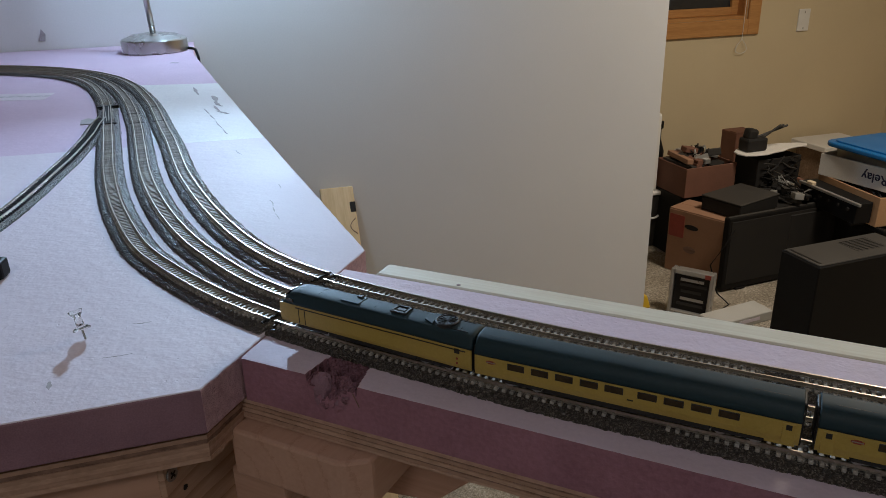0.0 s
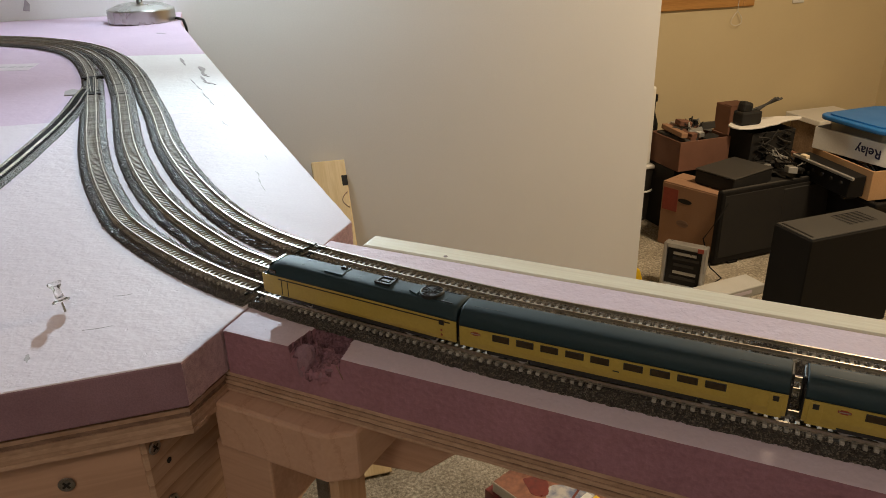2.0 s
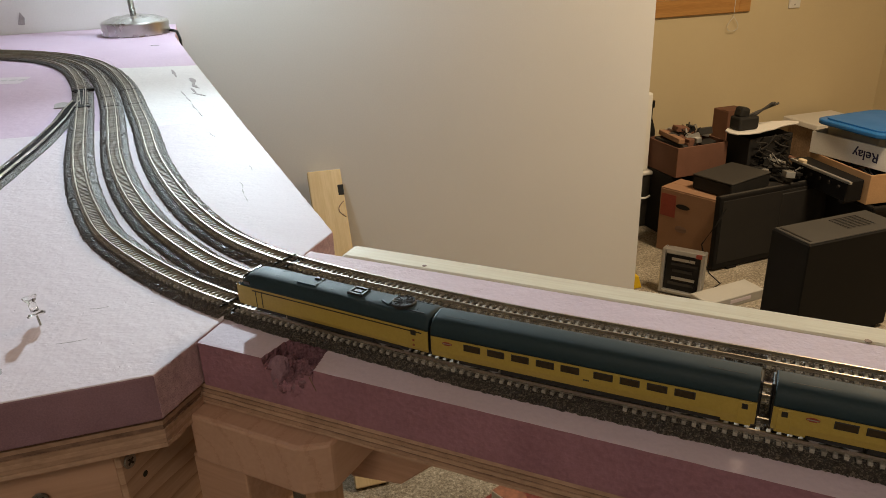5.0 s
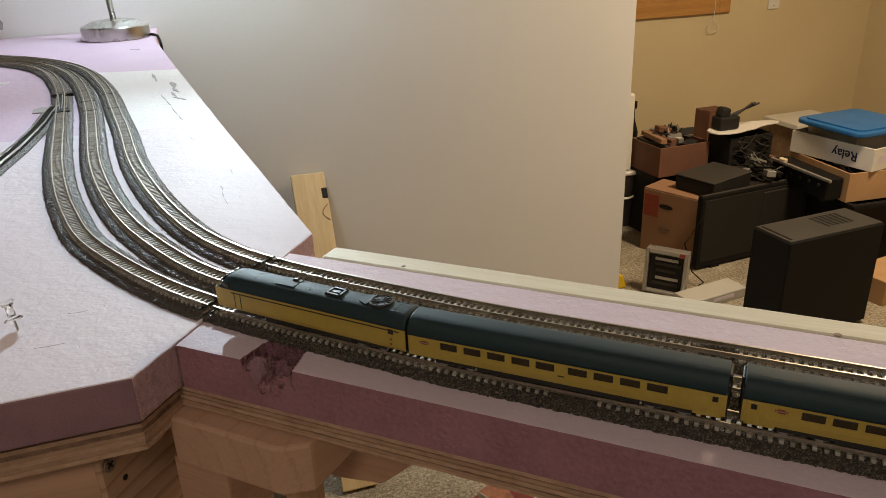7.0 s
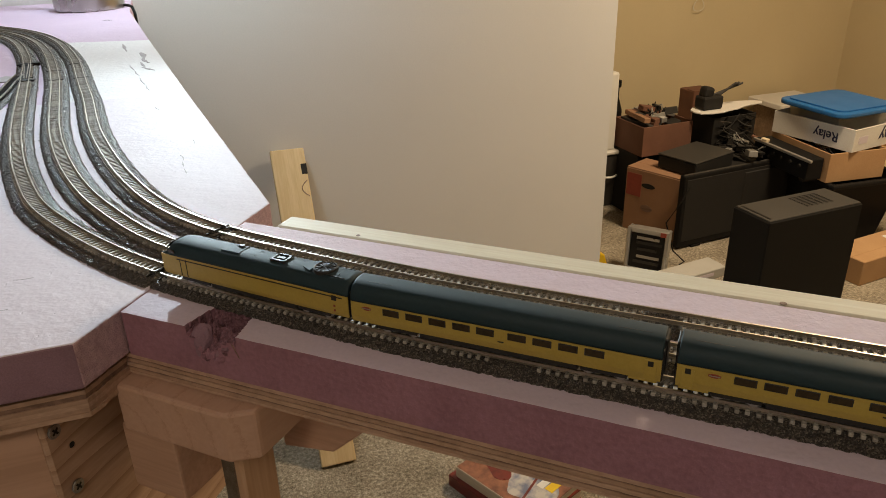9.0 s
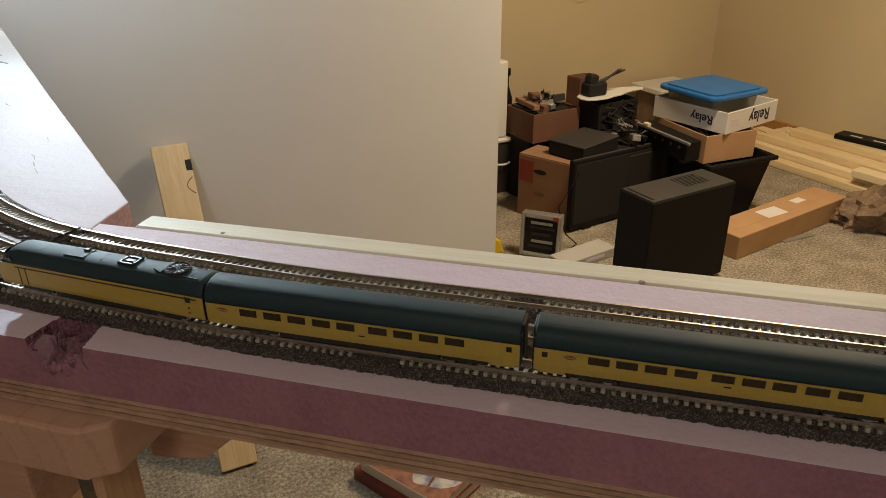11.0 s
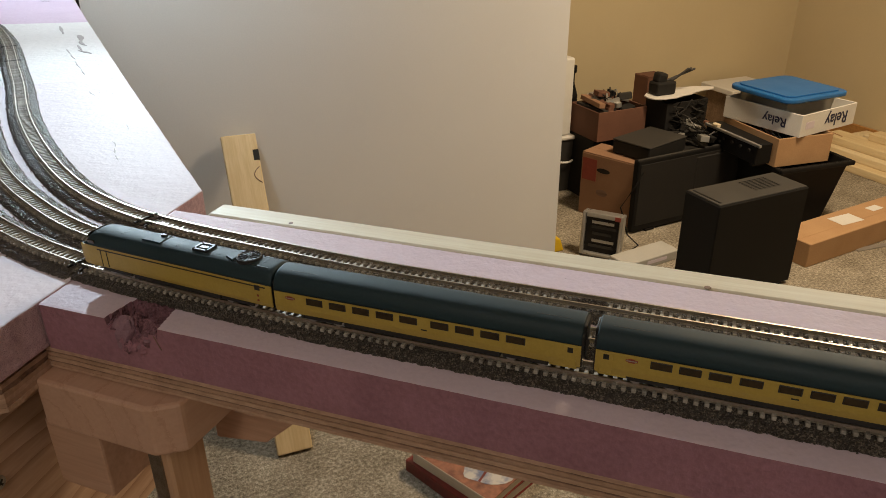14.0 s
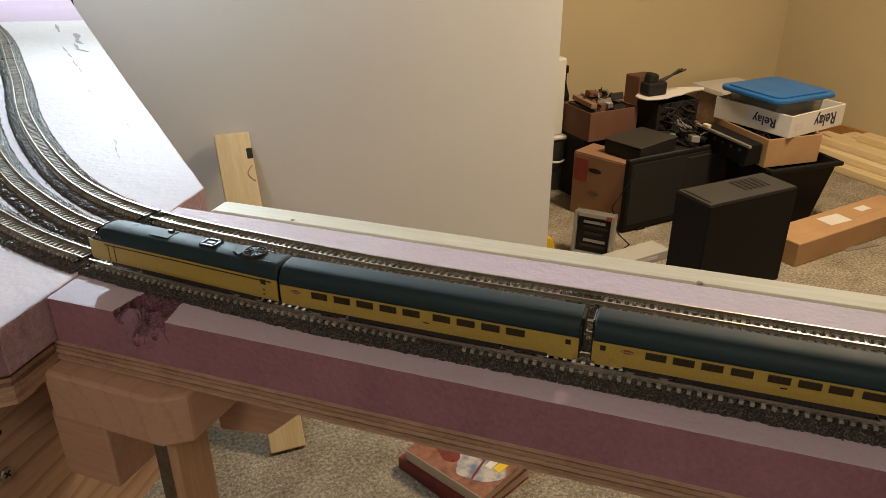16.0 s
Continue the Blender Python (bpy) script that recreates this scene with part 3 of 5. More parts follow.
foam_top = thing("foam_tabletop", Matrix.Identity(4), "tabletop of pale pink insulation foam panels on plywood", "tabletop")
for name, outline, mat, dz, label in panels:
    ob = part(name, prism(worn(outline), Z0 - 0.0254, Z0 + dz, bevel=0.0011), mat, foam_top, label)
    ob.data.materials.append(FOAM_SIDE_SHADED)
    ob.data.materials.append(FOAM_SAWN_LIT)
    for f in ob.data.polygons:                      # sawn sides show the foam's inside, painted lit facing right, shaded elsewhere
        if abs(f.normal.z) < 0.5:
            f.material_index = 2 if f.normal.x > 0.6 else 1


def plywood(name, outline, z_top, thick, label):
    """A sheet of plywood: seven plies, light and dark in turn."""
    ob = thing(name, Matrix.Identity(4), label, "plywood")
    c = np.mean(outline, axis=0)
    for k, (mat, size, inset) in enumerate(((PLY_B, 0.0006, 0.0012), (PLY_C, 0.0005, 0.0002), (PLY_B, 0.0008, 0.0008), (PLY_C, 0.0006, 0.0), (PLY_A, 0.0005, 0.0002), (PLY_C, 0.0008, 0.0004), (PLY_A, 0.0022, 0.0))):
        o = [tuple(np.array(p) + (c - np.array(p)) / np.hypot(*(c - np.array(p))) * inset) for p in outline]
        part("ply", prism(worn(o, size, 0.003), z_top - thick * (k + 1) / 7, z_top - thick * k / 7 - 0.0001), mat, ob)
    return ob


plywood("plywood_deck", [uv(LEFT, 0.408), (-0.0812, 0.4045), (-0.0258, 0.5790), (-0.565, 1.7195), uv(0.045, BACK), uv(LEFT, BACK)], Z0 - 0.0258, 0.0185, "rough plywood deck under the foam table")


def screw_at(parent, at, turn, r=0.0042):
    s = part("screw", lathe([(r * 0.2, 0), (r * 0.9, 0.0002), (r, 0.0010), (r * 0.9, 0.0016)], 16), SCREW, parent, "zinc crosshead screw")
    s.matrix_local = pose(*at, *turn)
    for a in (35, 125):
        c = part("cross", block((r * 1.1, r * 0.28, 0.0004), (0, 0, 0.0016), (0, 0, a)), BLACK_MATT, s)
    return s


# front apron and end apron of the table's frame
ZD = Z0 - 0.0445
apron = thing("front_apron", ROOM @ pose(0, 0, 0), "orange pine board under the table edge", "board")
part("board", block((1.60, 0.019, 0.140), (-0.80 + 0.032, 0.4285, ZD - 0.0702), bevel=0.0015), PINE, apron)
screw_at(apron, (-0.006, 0.4188, Z0 - 0.0667), (90, 0, 0))
END = math.degrees(math.atan2(0.178, 0.055))
end_apron = thing("end_apron", pose(-0.1086, 0.4043, 0, 0, 0, END), "weathered pine board across the table end", "board")
part("board", block((0.19, 0.030, 0.160), (0.095, 0.0155, ZD - 0.0802), bevel=0.0015), ROUGH_PINE, end_apron)
for x, z in ((0.0062, -0.0578), (0.0105, -0.0975)):
    screw_at(end_apron, (x, 0.0004, Z0 + z), (90, 0, 0))
part("pilot_hole", lathe([(0.0002, 0), (0.0016, 0.0002), (0.0018, 0.0004)], 12), BLACK_MATT, end_apron).matrix_local = pose(0.0144, 0.0003, Z0 - 0.0728, 90, 0, 0)
for k, (u, v) in enumerate(((-0.3, 0.50), (-1.6, 0.50), (-0.45, 1.9), (-1.6, 1.9))):
    leg = part("table_leg", block((0.07, 0.07, ZD), (0, 0, ZD / 2), bevel=0.003), PINE_Z)
    leg.matrix_world = ROOM @ pose(u, v, 0)
    tagged(leg, "square pine post standing on the carpet", "table leg", "table legs")

# ---------------------------------------------------------------- the lift-out board
S0, S1, N0, N1 = -0.2293, 0.72, 0.3714, 0.4905
BITE = -0.2255                 # the bite is told from here


def foam_board():
    """The board's foam, with the broken bite out of its front edge."""
    bm = bmesh.new()
    across = [0.0, 0.0015, 0.003, 0.0045, 0.006, 0.0075, 0.009, 0.0105, 0.012, 0.014, 0.017, 0.020, 0.03, 0.05, 0.09, N1 - N0]
    down = [-0.0254, -0.021, -0.018, -0.016, -0.014, -0.012, -0.010, -0.008, -0.006, -0.004, -0.002]
    bite0, bite1 = BITE + 0.0365, BITE + 0.0665
    stations = sorted(set([S0, S0 + 0.004, S0 + 0.02] + list(np.linspace(bite0 - 0.002, bite1 + 0.002, 56)) + list(np.arange(BITE + 0.078, S1 - 0.005, 0.006)) + [S1]))
    rows, torn = [], set()
    for s in stations:
        row = []
        t = (s - bite0) / (bite1 - bite0)
        open_top = max(0.0, min(1.0, min(t / 0.06, (1 - t) / 0.12)))                    # how far the top is gone
        reach = 0.0190 * open_top * (1 - 0.25 * abs(t - 0.5))                           # how far in from the edge
        depth = (0.0085 * math.exp(-((t - 0.42) / 0.22) ** 2) + 0.0040 + 0.0030 * noise.noise(Vector((s * 210, 3.0, 0)))) * open_top  # how far down the face
        slant = -0.012 if s < S0 + 0.03 else 0.0
        for z in down:
            deep = 0.0
            if -z < depth:
                deep = 0.010 * (1 - (-z / depth)) ** 0.6 + 0.0036 * noise.noise(Vector((s * 260, z * 300, 1.0)))
            v = bm.verts.new(on_deck(s, N0 + max(0.0, deep), z))
            if deep:
                torn.add(v)
            row.append(v)
        for a in across:
            low = 0.0
            if open_top and a < reach:
                low = -0.0195 * open_top * (1 - a / reach) ** 0.25 - 0.006 * abs(noise.noise(Vector((s * 380, a * 420, 5.0))))
                low += 0.006 * max(0, noise.noise(Vector((s * 150, a * 130, 9.0))))
            if a == 0 and not open_top:             # the worn front edge
                low = -0.0001 - 0.0004 * abs(noise.noise(Vector((s * 120, 0.0, 2.0))))
            push = 0.0085 * open_top * max(0.0, 1 - a / 0.012) if depth > 0.006 else 0.0
            v = bm.verts.new(on_deck(s + slant * a / (N1 - N0), N0 + a + push, min(0, low)))
            if low < -0.0012:
                torn.add(v)
            row.append(v)
        row.append(bm.verts.new(on_deck(s + slant, N1, -0.0254)))
        rows.append(row)
    m = len(rows[0])
    for a, b in zip(rows, rows[1:]):
        for k in range(m):
            bm.faces.new((a[k], a[(k + 1) % m], b[(k + 1) % m], b[k]))
    bm.faces.new(rows[0])
    bm.faces.new(rows[-1][::-1])
    bmesh.ops.recalc_face_normals(bm, faces=bm.faces[:])
    for f in bm.faces:                              # the torn skin shows the foam's inside, with its recess shade painted on
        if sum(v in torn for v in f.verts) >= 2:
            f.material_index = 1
        # upright faces take the cut foam with shade in its colour
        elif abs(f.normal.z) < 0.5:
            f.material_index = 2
    return bm


board = thing("lift_out_board", Matrix.Identity(4), "pink foam lift-out bridge board with a broken front edge", "board")
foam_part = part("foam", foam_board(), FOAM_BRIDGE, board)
foam_part.data.materials.append(FOAM_RAW_SHADED)
foam_part.data.materials.append(FOAM_CUT_SHADED)
random.seed(21)
for k, (s, n, z, sx, sy, sz) in enumerate(((0.0428, 0.0040, -0.0088, 0.0058, 0.0040, 0.0088), (0.0480, 0.0012, -0.0150, 0.0042, 0.0020, 0.0030), (0.0585, 0.0110, -0.0125, 0.0062, 0.0045, 0.0040),
                                           (0.0540, 0.0006, -0.0150, 0.0036, 0.0012, 0.0026), (0.0505, 0.0090, -0.0080, 0.0016, 0.0050, 0.0070), (0.0590, 0.0016, -0.0085, 0.0036, 0.0022, 0.0014))):
    lump = bmesh.new()
    bmesh.ops.create_icosphere(lump, subdivisions=3, radius=1.0)
    for v in lump.verts:
        g = 1 + (0.2 if k == 0 else 0.5) * noise.noise(v.co * 1.7 + Vector((k, 0, 0))) + 0.22 * noise.noise(v.co * 5)
        v.co = Vector((v.co.x * sx * g, v.co.y * sy * g, v.co.z * sz * g))
    crumb = part("torn_chunk", lump, (FOAM_SIDE_SHADED, FOAM_CUT_SHADED, FOAM_RAW_SHADED, FOAM_CUT_SHADED, FOAM_RAW_SHADED, FOAM_SIDE_SHADED)[k], board)
    crumb.matrix_local = Matrix.Translation(on_deck(BITE + s, N0 + n, z)) @ pose(0, 0, 0, random.uniform(-20, 20), random.uniform(-25, 25), DECK + random.uniform(-25, 25))
for k in range(9):                                  # loose flakes of skin hang round the lower lip
    flake = bmesh.new()
    bmesh.ops.create_icosphere(flake, subdivisions=2, radius=1.0)
    w = random.uniform(0.0014, 0.0028)
    for v in flake.verts:
        g = 1 + 0.7 * noise.noise(v.co * 2.3 + Vector((k * 5.1, 0, 0)))
        v.co = Vector((v.co.x * w * g, v.co.y * 0.0004, v.co.z * w * 1.3 * g))
    fl = part("flake", flake, (FOAM_CUT_SHADED, FOAM_RAW_SHADED, FOAM_SIDE_SHADED)[k % 3], board)
    fl.matrix_local = Matrix.Translation(on_deck(BITE + 0.0455 + 0.0019 * k, N0 + random.uniform(-0.0006, 0.0012), -0.0165 + 0.0009 * k + random.uniform(-0.002, 0.001))) @ pose(0, 0, 0, random.uniform(-35, 10), random.uniform(-40, 40), DECK + random.uniform(-30, 30))
crack = part("crack", block((0.0005, 0.0006, 0.0080), bevel=0.0002), PLY_B, board, "dark crack in the foam face")
crack.matrix_local = Matrix.Translation(on_deck(BITE + 0.0655, N0 - 0.0001, -0.0080)) @ pose(0, 0, 0, 0, -24, DECK)
ply = thing("bridge_plywood", Matrix.Identity(4), "plywood strip under the pink foam bridge", "plywood")
z_ply = Z0 - 0.0258
for thick, mat, inset in ((0.0023, PLY_A, 0), (0.0007, PLY_B, 0.0004), (0.0021, PLY_C, 0.0001), (0.0006, PLY_B, 0.0005), (0.0022, PLY_A, 0.0), (0.0008, PLY_B, 0.0004), (0.0019, PLY_C, 0.0001), (0.0016, PLY_A, 0.0)):
    edge = [(S0 - 0.0050 + inset, N1 - 0.001 - inset), (S0 - 0.0050 + inset, N0 + 0.0006 + inset)]
    for k in range(1, 320):                         # the sawn front edge is a little splintered
        x = S0 + (S1 - S0) * k / 320
        edge.append((x, N0 + 0.0006 + inset + 0.0005 * max(0, noise.noise(Vector((x * 160, z_ply * 900, 4.0)))) + 0.0008 * max(0, noise.noise(Vector((x * 30, z_ply * 700, 8.0))) - 0.25)))
    bm = prism(edge + [(S1 - inset, N0 + 0.0006 + inset), (S1 - inset, N1 - 0.001 - inset)], z_ply - thick, z_ply - 0.0001)
    bm.transform(pose(0, 0, 0, 0, 0, DECK))
    part("ply", bm, mat, ply)
    z_ply -= thick

strip = part("edge_strip", block((S1 - S0 - 0.0109, 0.0190, 0.064), bevel=0.0022, seg=2), STRIP)
strip.matrix_world = pose(0, 0, 0, 0, 0, DECK) @ pose((S0 + 0.0109 + S1) / 2, N1 + 0.0098, Z0 - 0.0315)
tagged(strip, "pale whitewashed pine strip along the bridge's edge", "wood strip")
for place, r in (((0.043, 0.519), 0.0014), ((0.2625, 0.424), 0.0018)):
    kn = part("knot", lathe([(r, 0), (r * 0.9, 0.0001), (r * 0.3, 0.0001)], 14), PLY_B, strip, "dark knot in the wood")
    kn.matrix_local = strip.matrix_world.inverted() @ pose(*place, Z0 + 0.0006)

# blocks and the leg that carry the bridge's end
zb = Z0 - 0.0388


def board_local(s, n, z, rz=0):
    return pose(0, 0, 0, 0, 0, BOARD) @ pose(s, n, z, 0, 0, rz)


b1 = part("support_block", prism([(-0.247, 0.354), (-0.1765, 0.3545), (-0.1635, 0.364), (-0.162, 0.41), (-0.247, 0.41)], zb - 0.0300, zb - 0.0003, bevel=0.002), PINE_END)
b1.matrix_world = board_local(0, 0, 0)
tagged(b1, "rounded pine block under the bridge end", "wood block", "support blocks")
b2 = part("support_block", prism([(-0.254, 0.358), (-0.217, 0.358), (-0.217, 0.405), (-0.254, 0.405)], zb - 0.0740, zb - 0.0304, bevel=0.0015), PINE)
b2.matrix_world = board_local(0, 0, 0)
tagged(b2, "pine block beneath the upper block", "wood block", "support blocks")
b3 = part("support_block", prism([(-0.188, -0.0003), (-0.107, -0.0003), (-0.121, -0.028), (-0.155, -0.0610), (-0.190, -0.0670)], 0, 0.040, bevel=0.0015), PINE)
b3.matrix_world = board_local(0, 0.452, zb) @ pose(0, 0, 0, 90, 0, 0)
tagged(b3, "slanted pine block beneath the bridge plywood", "wood block", "support blocks")
post = thing("pine_upright", board_local(-0.186, 0.3785, 0), "narrow pine upright with a metal bracket under the bridge", "wood post")
part("upright", block((0.013, 0.027, zb - 0.0304), (0, 0, (zb - 0.0304) / 2), bevel=0.0015), PINE_Z, post)
part("bracket", block((0.0075, 0.0012, 0.11), (-0.002, -0.0141, zb - 0.092)), SCREW, post, "grey metal bracket")

# ---------------------------------------------------------------- tracks
GAUGE, RAIL_Z, TIE_STEP = 0.0090, 0.0065, 0.0039
SUNK = {0.0033: 0.0010, 0.0032: 0.0012}        # the siding's bed lies deep between its rails
SECTION = [(-0.0117, 0.0), (-0.0112, 0.0008), (-0.0104, 0.0017), (-0.0094, 0.0024), (-0.0080, 0.0028), (-0.0066, 0.0031), (-0.0052, 0.0032), (-0.0012, 0.0033),
           (0.0012, 0.0033), (0.0052, 0.0032), (0.0066, 0.0031), (0.0080, 0.0028), (0.0094, 0.0024), (0.0104, 0.0017), (0.0112, 0.0008), (0.0117, 0.0)]
RAIL_SEC = [(-0.0006, 0.0), (0.0006, 0.0), (0.0006, 0.0003), (0.00025, 0.0005), (0.00018, 0.0014), (0.00042, 0.0016), (0.00042, 0.0021), (-0.00042, 0.0021),
            (-0.00042, 0.0016), (-0.00018, 0.0014), (-0.00025, 0.0005), (-0.0006, 0.0003)]


def tie_mesh(mat):
    bm = block((0.0018, 0.0138, 0.0016), (0, 0, 0.0), bevel=0.00025)
    for y in (-GAUGE / 2, GAUGE / 2):
        for x in (-0.0009, 0.0009):
            block((0.0009, 0.0024, 0.0006), (x * 0.2, y, 0.0010), bm=bm)
    me = bpy.data.meshes.new("tie")
    bm.to_mesh(me)
    bm.free()
    me.materials.append(mat)
    return me


TIE_ME, TIE_ME_DARK = tie_mesh(TIE), tie_mesh(TIE_DARK)


def far_seed(a):
    return 3.0 + 100 * a


def lay_track(line, label, gaps=(), wide=1.0, joiners=(), category="model track", group="tracks", ties=None):
    """A model track along a line of (x, y): ballasted roadbed, two rails and ties; the first 300 ties are parts, the others one part."""
    base = Vector((line[0][0], line[0][1], Z0))
    tr = thing("model_track", Matrix.Translation(base), label, category, group)
    pts = [Vector((x, y, Z0)) - base for x, y in line]
    part("roadbed", sweep(pts, [(a * wide, SUNK.get(h, h) if ties else h) for a, h in SECTION], rough=0.00062), BALLAST, tr, "dark brown ballasted roadbed")
    for side in (-1, 1):
        rail = []
        for i in range(0, len(pts), 2):
            d = (pts[min(i + 1, len(pts) - 1)] - pts[max(i - 1, 0)]).normalized()
            rail.append(pts[i] + Vector((-d.y, d.x, 0)) * side * GAUGE / 2 + Vector((0, 0, RAIL_Z - 0.0021)))
        part("rail", sweep(rail, RAIL_SEC), RAIL, tr, "nickel silver rail")
    step = np.hypot(*(line[1] - line[0]))
    every = TIE_STEP / step
    bm, made = bmesh.new(), 0
    for k in range(1, int((len(line) - 2) / every)):
        i = k * every
        if any(a < i * step < b for a, b in gaps):
            continue
        j = int(i)
        p = pts[j] + (pts[j + 1] - pts[j]) * (i - j)
        d = pts[j + 1] - pts[j]
        m = Matrix.Translation(p + Vector((0, 0, 0.0038 + random.uniform(-0.0001, 0.0001)))) @ pose(0, 0, 0, 0, 0, math.degrees(math.atan2(d.y, d.x)) + random.uniform(-1.2, 1.2))
        if made < 300:
            t = new("tie", ties or TIE_ME)
            t.parent = tr
            t.matrix_local = m
            made += 1
        else:
            own = bmesh.new()
            bmesh.ops.create_cube(own, size=1.0, matrix=m @ Matrix.Diagonal((0.0018, 0.0138, 0.0016, 1)))
            join(own, bm)
    if len(bm.verts):
        tagged(part("tie_rest", bm, TIE_DARK if ties else TIE, tr), kind="stuff")
    else:
        bm.free()
    grains = bmesh.new()
    for side in (-1, 1):                            # loose grains along the bed's ragged edges
        for i in range(0, len(pts) - 1):
            d = (pts[i + 1] - pts[i]).normalized()
            far = (0.0112 + abs(random.gauss(0, 0.0005))) * wide
            r = random.uniform(0.0003, 0.0008)
            c = pts[i] + d * random.uniform(-0.001, 0.001) + Vector((-d.y, d.x, 0)) * side * far + Vector((0, 0, r * 0.5))
            ring = [grains.verts.new(c + Vector((r * math.cos(q) * random.uniform(0.7, 1.3), r * math.sin(q) * random.uniform(0.7, 1.3), 0))) for q in (0.3, 1.9, 3.4, 5.0)]
            tops = [grains.verts.new(c + Vector((0, 0, r))), grains.verts.new(c - Vector((0, 0, r * 0.5)))]
            for k in range(4):
                grains.faces.new((ring[k], ring[(k + 1) % 4], tops[0]))
                grains.faces.new((ring[(k + 1) % 4], ring[k], tops[1]))
    tagged(part("ballast_scatter", grains, BALLAST, tr), kind="stuff")
    for a, b in gaps:                               # loose ballast lies where ties are left out
        i = int((a + b) / 2 / step)
        d = pts[i + 1] - pts[i]
        heap = bmesh.new()
        bmesh.ops.create_grid(heap, x_segments=24, y_segments=12, size=0.5)
        for v in heap.verts:
            edge = min(1.0, 8 * (0.5 - abs(v.co.x)), 6 * (0.5 - abs(v.co.y)))
            v.co.z = edge * (0.0026 + 0.0008 * noise.noise(v.co * 14)) + 0.0007 * noise.noise(Vector((v.co.x * 40, v.co.y * 25, far_seed(a))))
        heap.transform(Matrix.Diagonal((b - a, 0.0140, 1, 1)))
        hp = part("loose_ballast", heap, BALLAST, tr)
        hp.matrix_local = Matrix.Translation(pts[i] + Vector((0, 0, 0.0012))) @ pose(0, 0, 0, 0, 0, math.degrees(math.atan2(d.y, d.x)))
    for far in joiners:                             # metal joiners clipped over the rail ends
        i = min(len(pts) - 2, int(far / step))
        d = pts[i + 1] - pts[i]
        turn = math.degrees(math.atan2(d.y, d.x))
        for side in (-1, 1):
            jn = part("rail_joiner", block((0.0048, 0.0020, 0.0016), (0, side * GAUGE / 2, 0), bevel=0.0003), JOINER, tr, "dark rail joiner")
            jn.matrix_local = Matrix.Translation(pts[i] + Vector((0, 0, 0.0050))) @ pose(0, 0, 0, 0, 0, turn)
        gp = part("joint_gap", block((0.0014, 0.0175, 0.0010), bevel=0.0003), BLACK_MATT, tr)
        gp.matrix_local = Matrix.Translation(pts[i] + Vector((0, 0, 0.0045))) @ pose(0, 0, 0, 0, 0, turn)
    return tr


LANES = (("front", 0.3940), ("middle", 0.4205), ("back", 0.4490))
CURVES = {
    "front": [(-0.167, 0.557), (-0.211, 0.616), (-0.254, 0.686), (-0.302, 0.776), (-0.357, 0.890), (-0.433, 1.048), (-0.470, 1.122), (-0.520, 1.208),
              (-0.571, 1.286), (-0.630, 1.357), (-0.705, 1.417), (-0.800, 1.458), (-0.93, 1.485), (-1.20, 1.46), (-1.55, 1.34)],
    "middle": [(-0.128, 0.560), (-0.172, 0.615), (-0.217, 0.685), (-0.265, 0.773), (-0.320, 0.889), (-0.370, 0.994), (-0.429, 1.107), (-0.484, 1.203),
               (-0.540, 1.288), (-0.600, 1.360), (-0.680, 1.430), (-0.790, 1.483), (-0.93, 1.513), (-1.20, 1.49), (-1.55, 1.37)],
    "back": [(-0.090, 0.562), (-0.133, 0.615), (-0.178, 0.684), (-0.227, 0.771), (-0.283, 0.886), (-0.326, 0.969), (-0.396, 1.106), (-0.450, 1.200),
             (-0.506, 1.288), (-0.570, 1.367), (-0.660, 1.445), (-0.780, 1.509), (-0.93, 1.541), (-1.20, 1.52), (-1.55, 1.40)],
}
STEP = 0.0013
FRONT_LINE = None
for lane, n in LANES:
    start = [tuple(on_board(s, n + max(0.0, 0.0005 + 0.033 * (s + 0.06)))[:2]) for s in (0.70, 0.4, 0.2, 0.1, 0.0, -0.06, -0.12)]
    bend = {"front": (-0.075, 0.4775), "middle": (-0.062, 0.4985), "back": (-0.034, 0.5170)}[lane]
    whole = glide(start + [bend] + CURVES[lane], STEP)
    if lane == "front":
        FRONT_LINE = whole
    # the board's end cuts the track in two
    ends = np.array([(p - np.array((-0.068, 0.431))) @ np.array((-0.956, 0.293)) for p in whole])
    cut = int(np.argmax(ends > 0))
    gap_at = {"front": 0.128, "middle": 0.150, "back": 0.196}[lane]
    near = int(np.argmin(np.abs(whole[:, 0] - gap_at)))
    lay_track(whole[:cut], "dark ballasted model railway track on the foam bridge", [((near - 8) * STEP, (near + 8) * STEP)], joiners=[(cut - 3) * STEP])
    lay_track(whole[cut + 1:], "dark ballasted model railway track curving over the foam table", wide=1.12, joiners=[0.003] + {"front": [0.66], "middle": [0.600, 0.665], "back": [0.575, 0.680]}[lane])

# the siding leaves the front track
SPUR = glide([(-0.431, 1.030), (-0.418, 0.985), (-0.400, 0.935), (-0.384, 0.880), (-0.369, 0.826), (-0.355, 0.765), (-0.345, 0.722), (-0.330, 0.645), (-0.322, 0.56), (-0.32, 0.47)], STEP)
lay_track(SPUR, "dark siding track branching off over the pink foam", ties=TIE_ME_DARK)
switch = thing("track_turnout", pose(-0.4335, 1.0485, Z0, 0, 0, 116.5), "dark plastic turnout in the curving front track", "turnout")
part("body", block((0.118, 0.0085, 0.0008), (0, 0.0002, 0.0047), bevel=0.0002), TIE_DARK, switch)
for x, wide, deep in ((0.062, 0.024, 0.009), (-0.062, 0.019, 0.008), (0.047, 0.018, 0.003)):
    part("long_tie", block((deep, wide, 0.0018), (x, 0.0, 0.0046), bevel=0.0003), TIE_DARK, switch, "black plastic tie of the turnout")
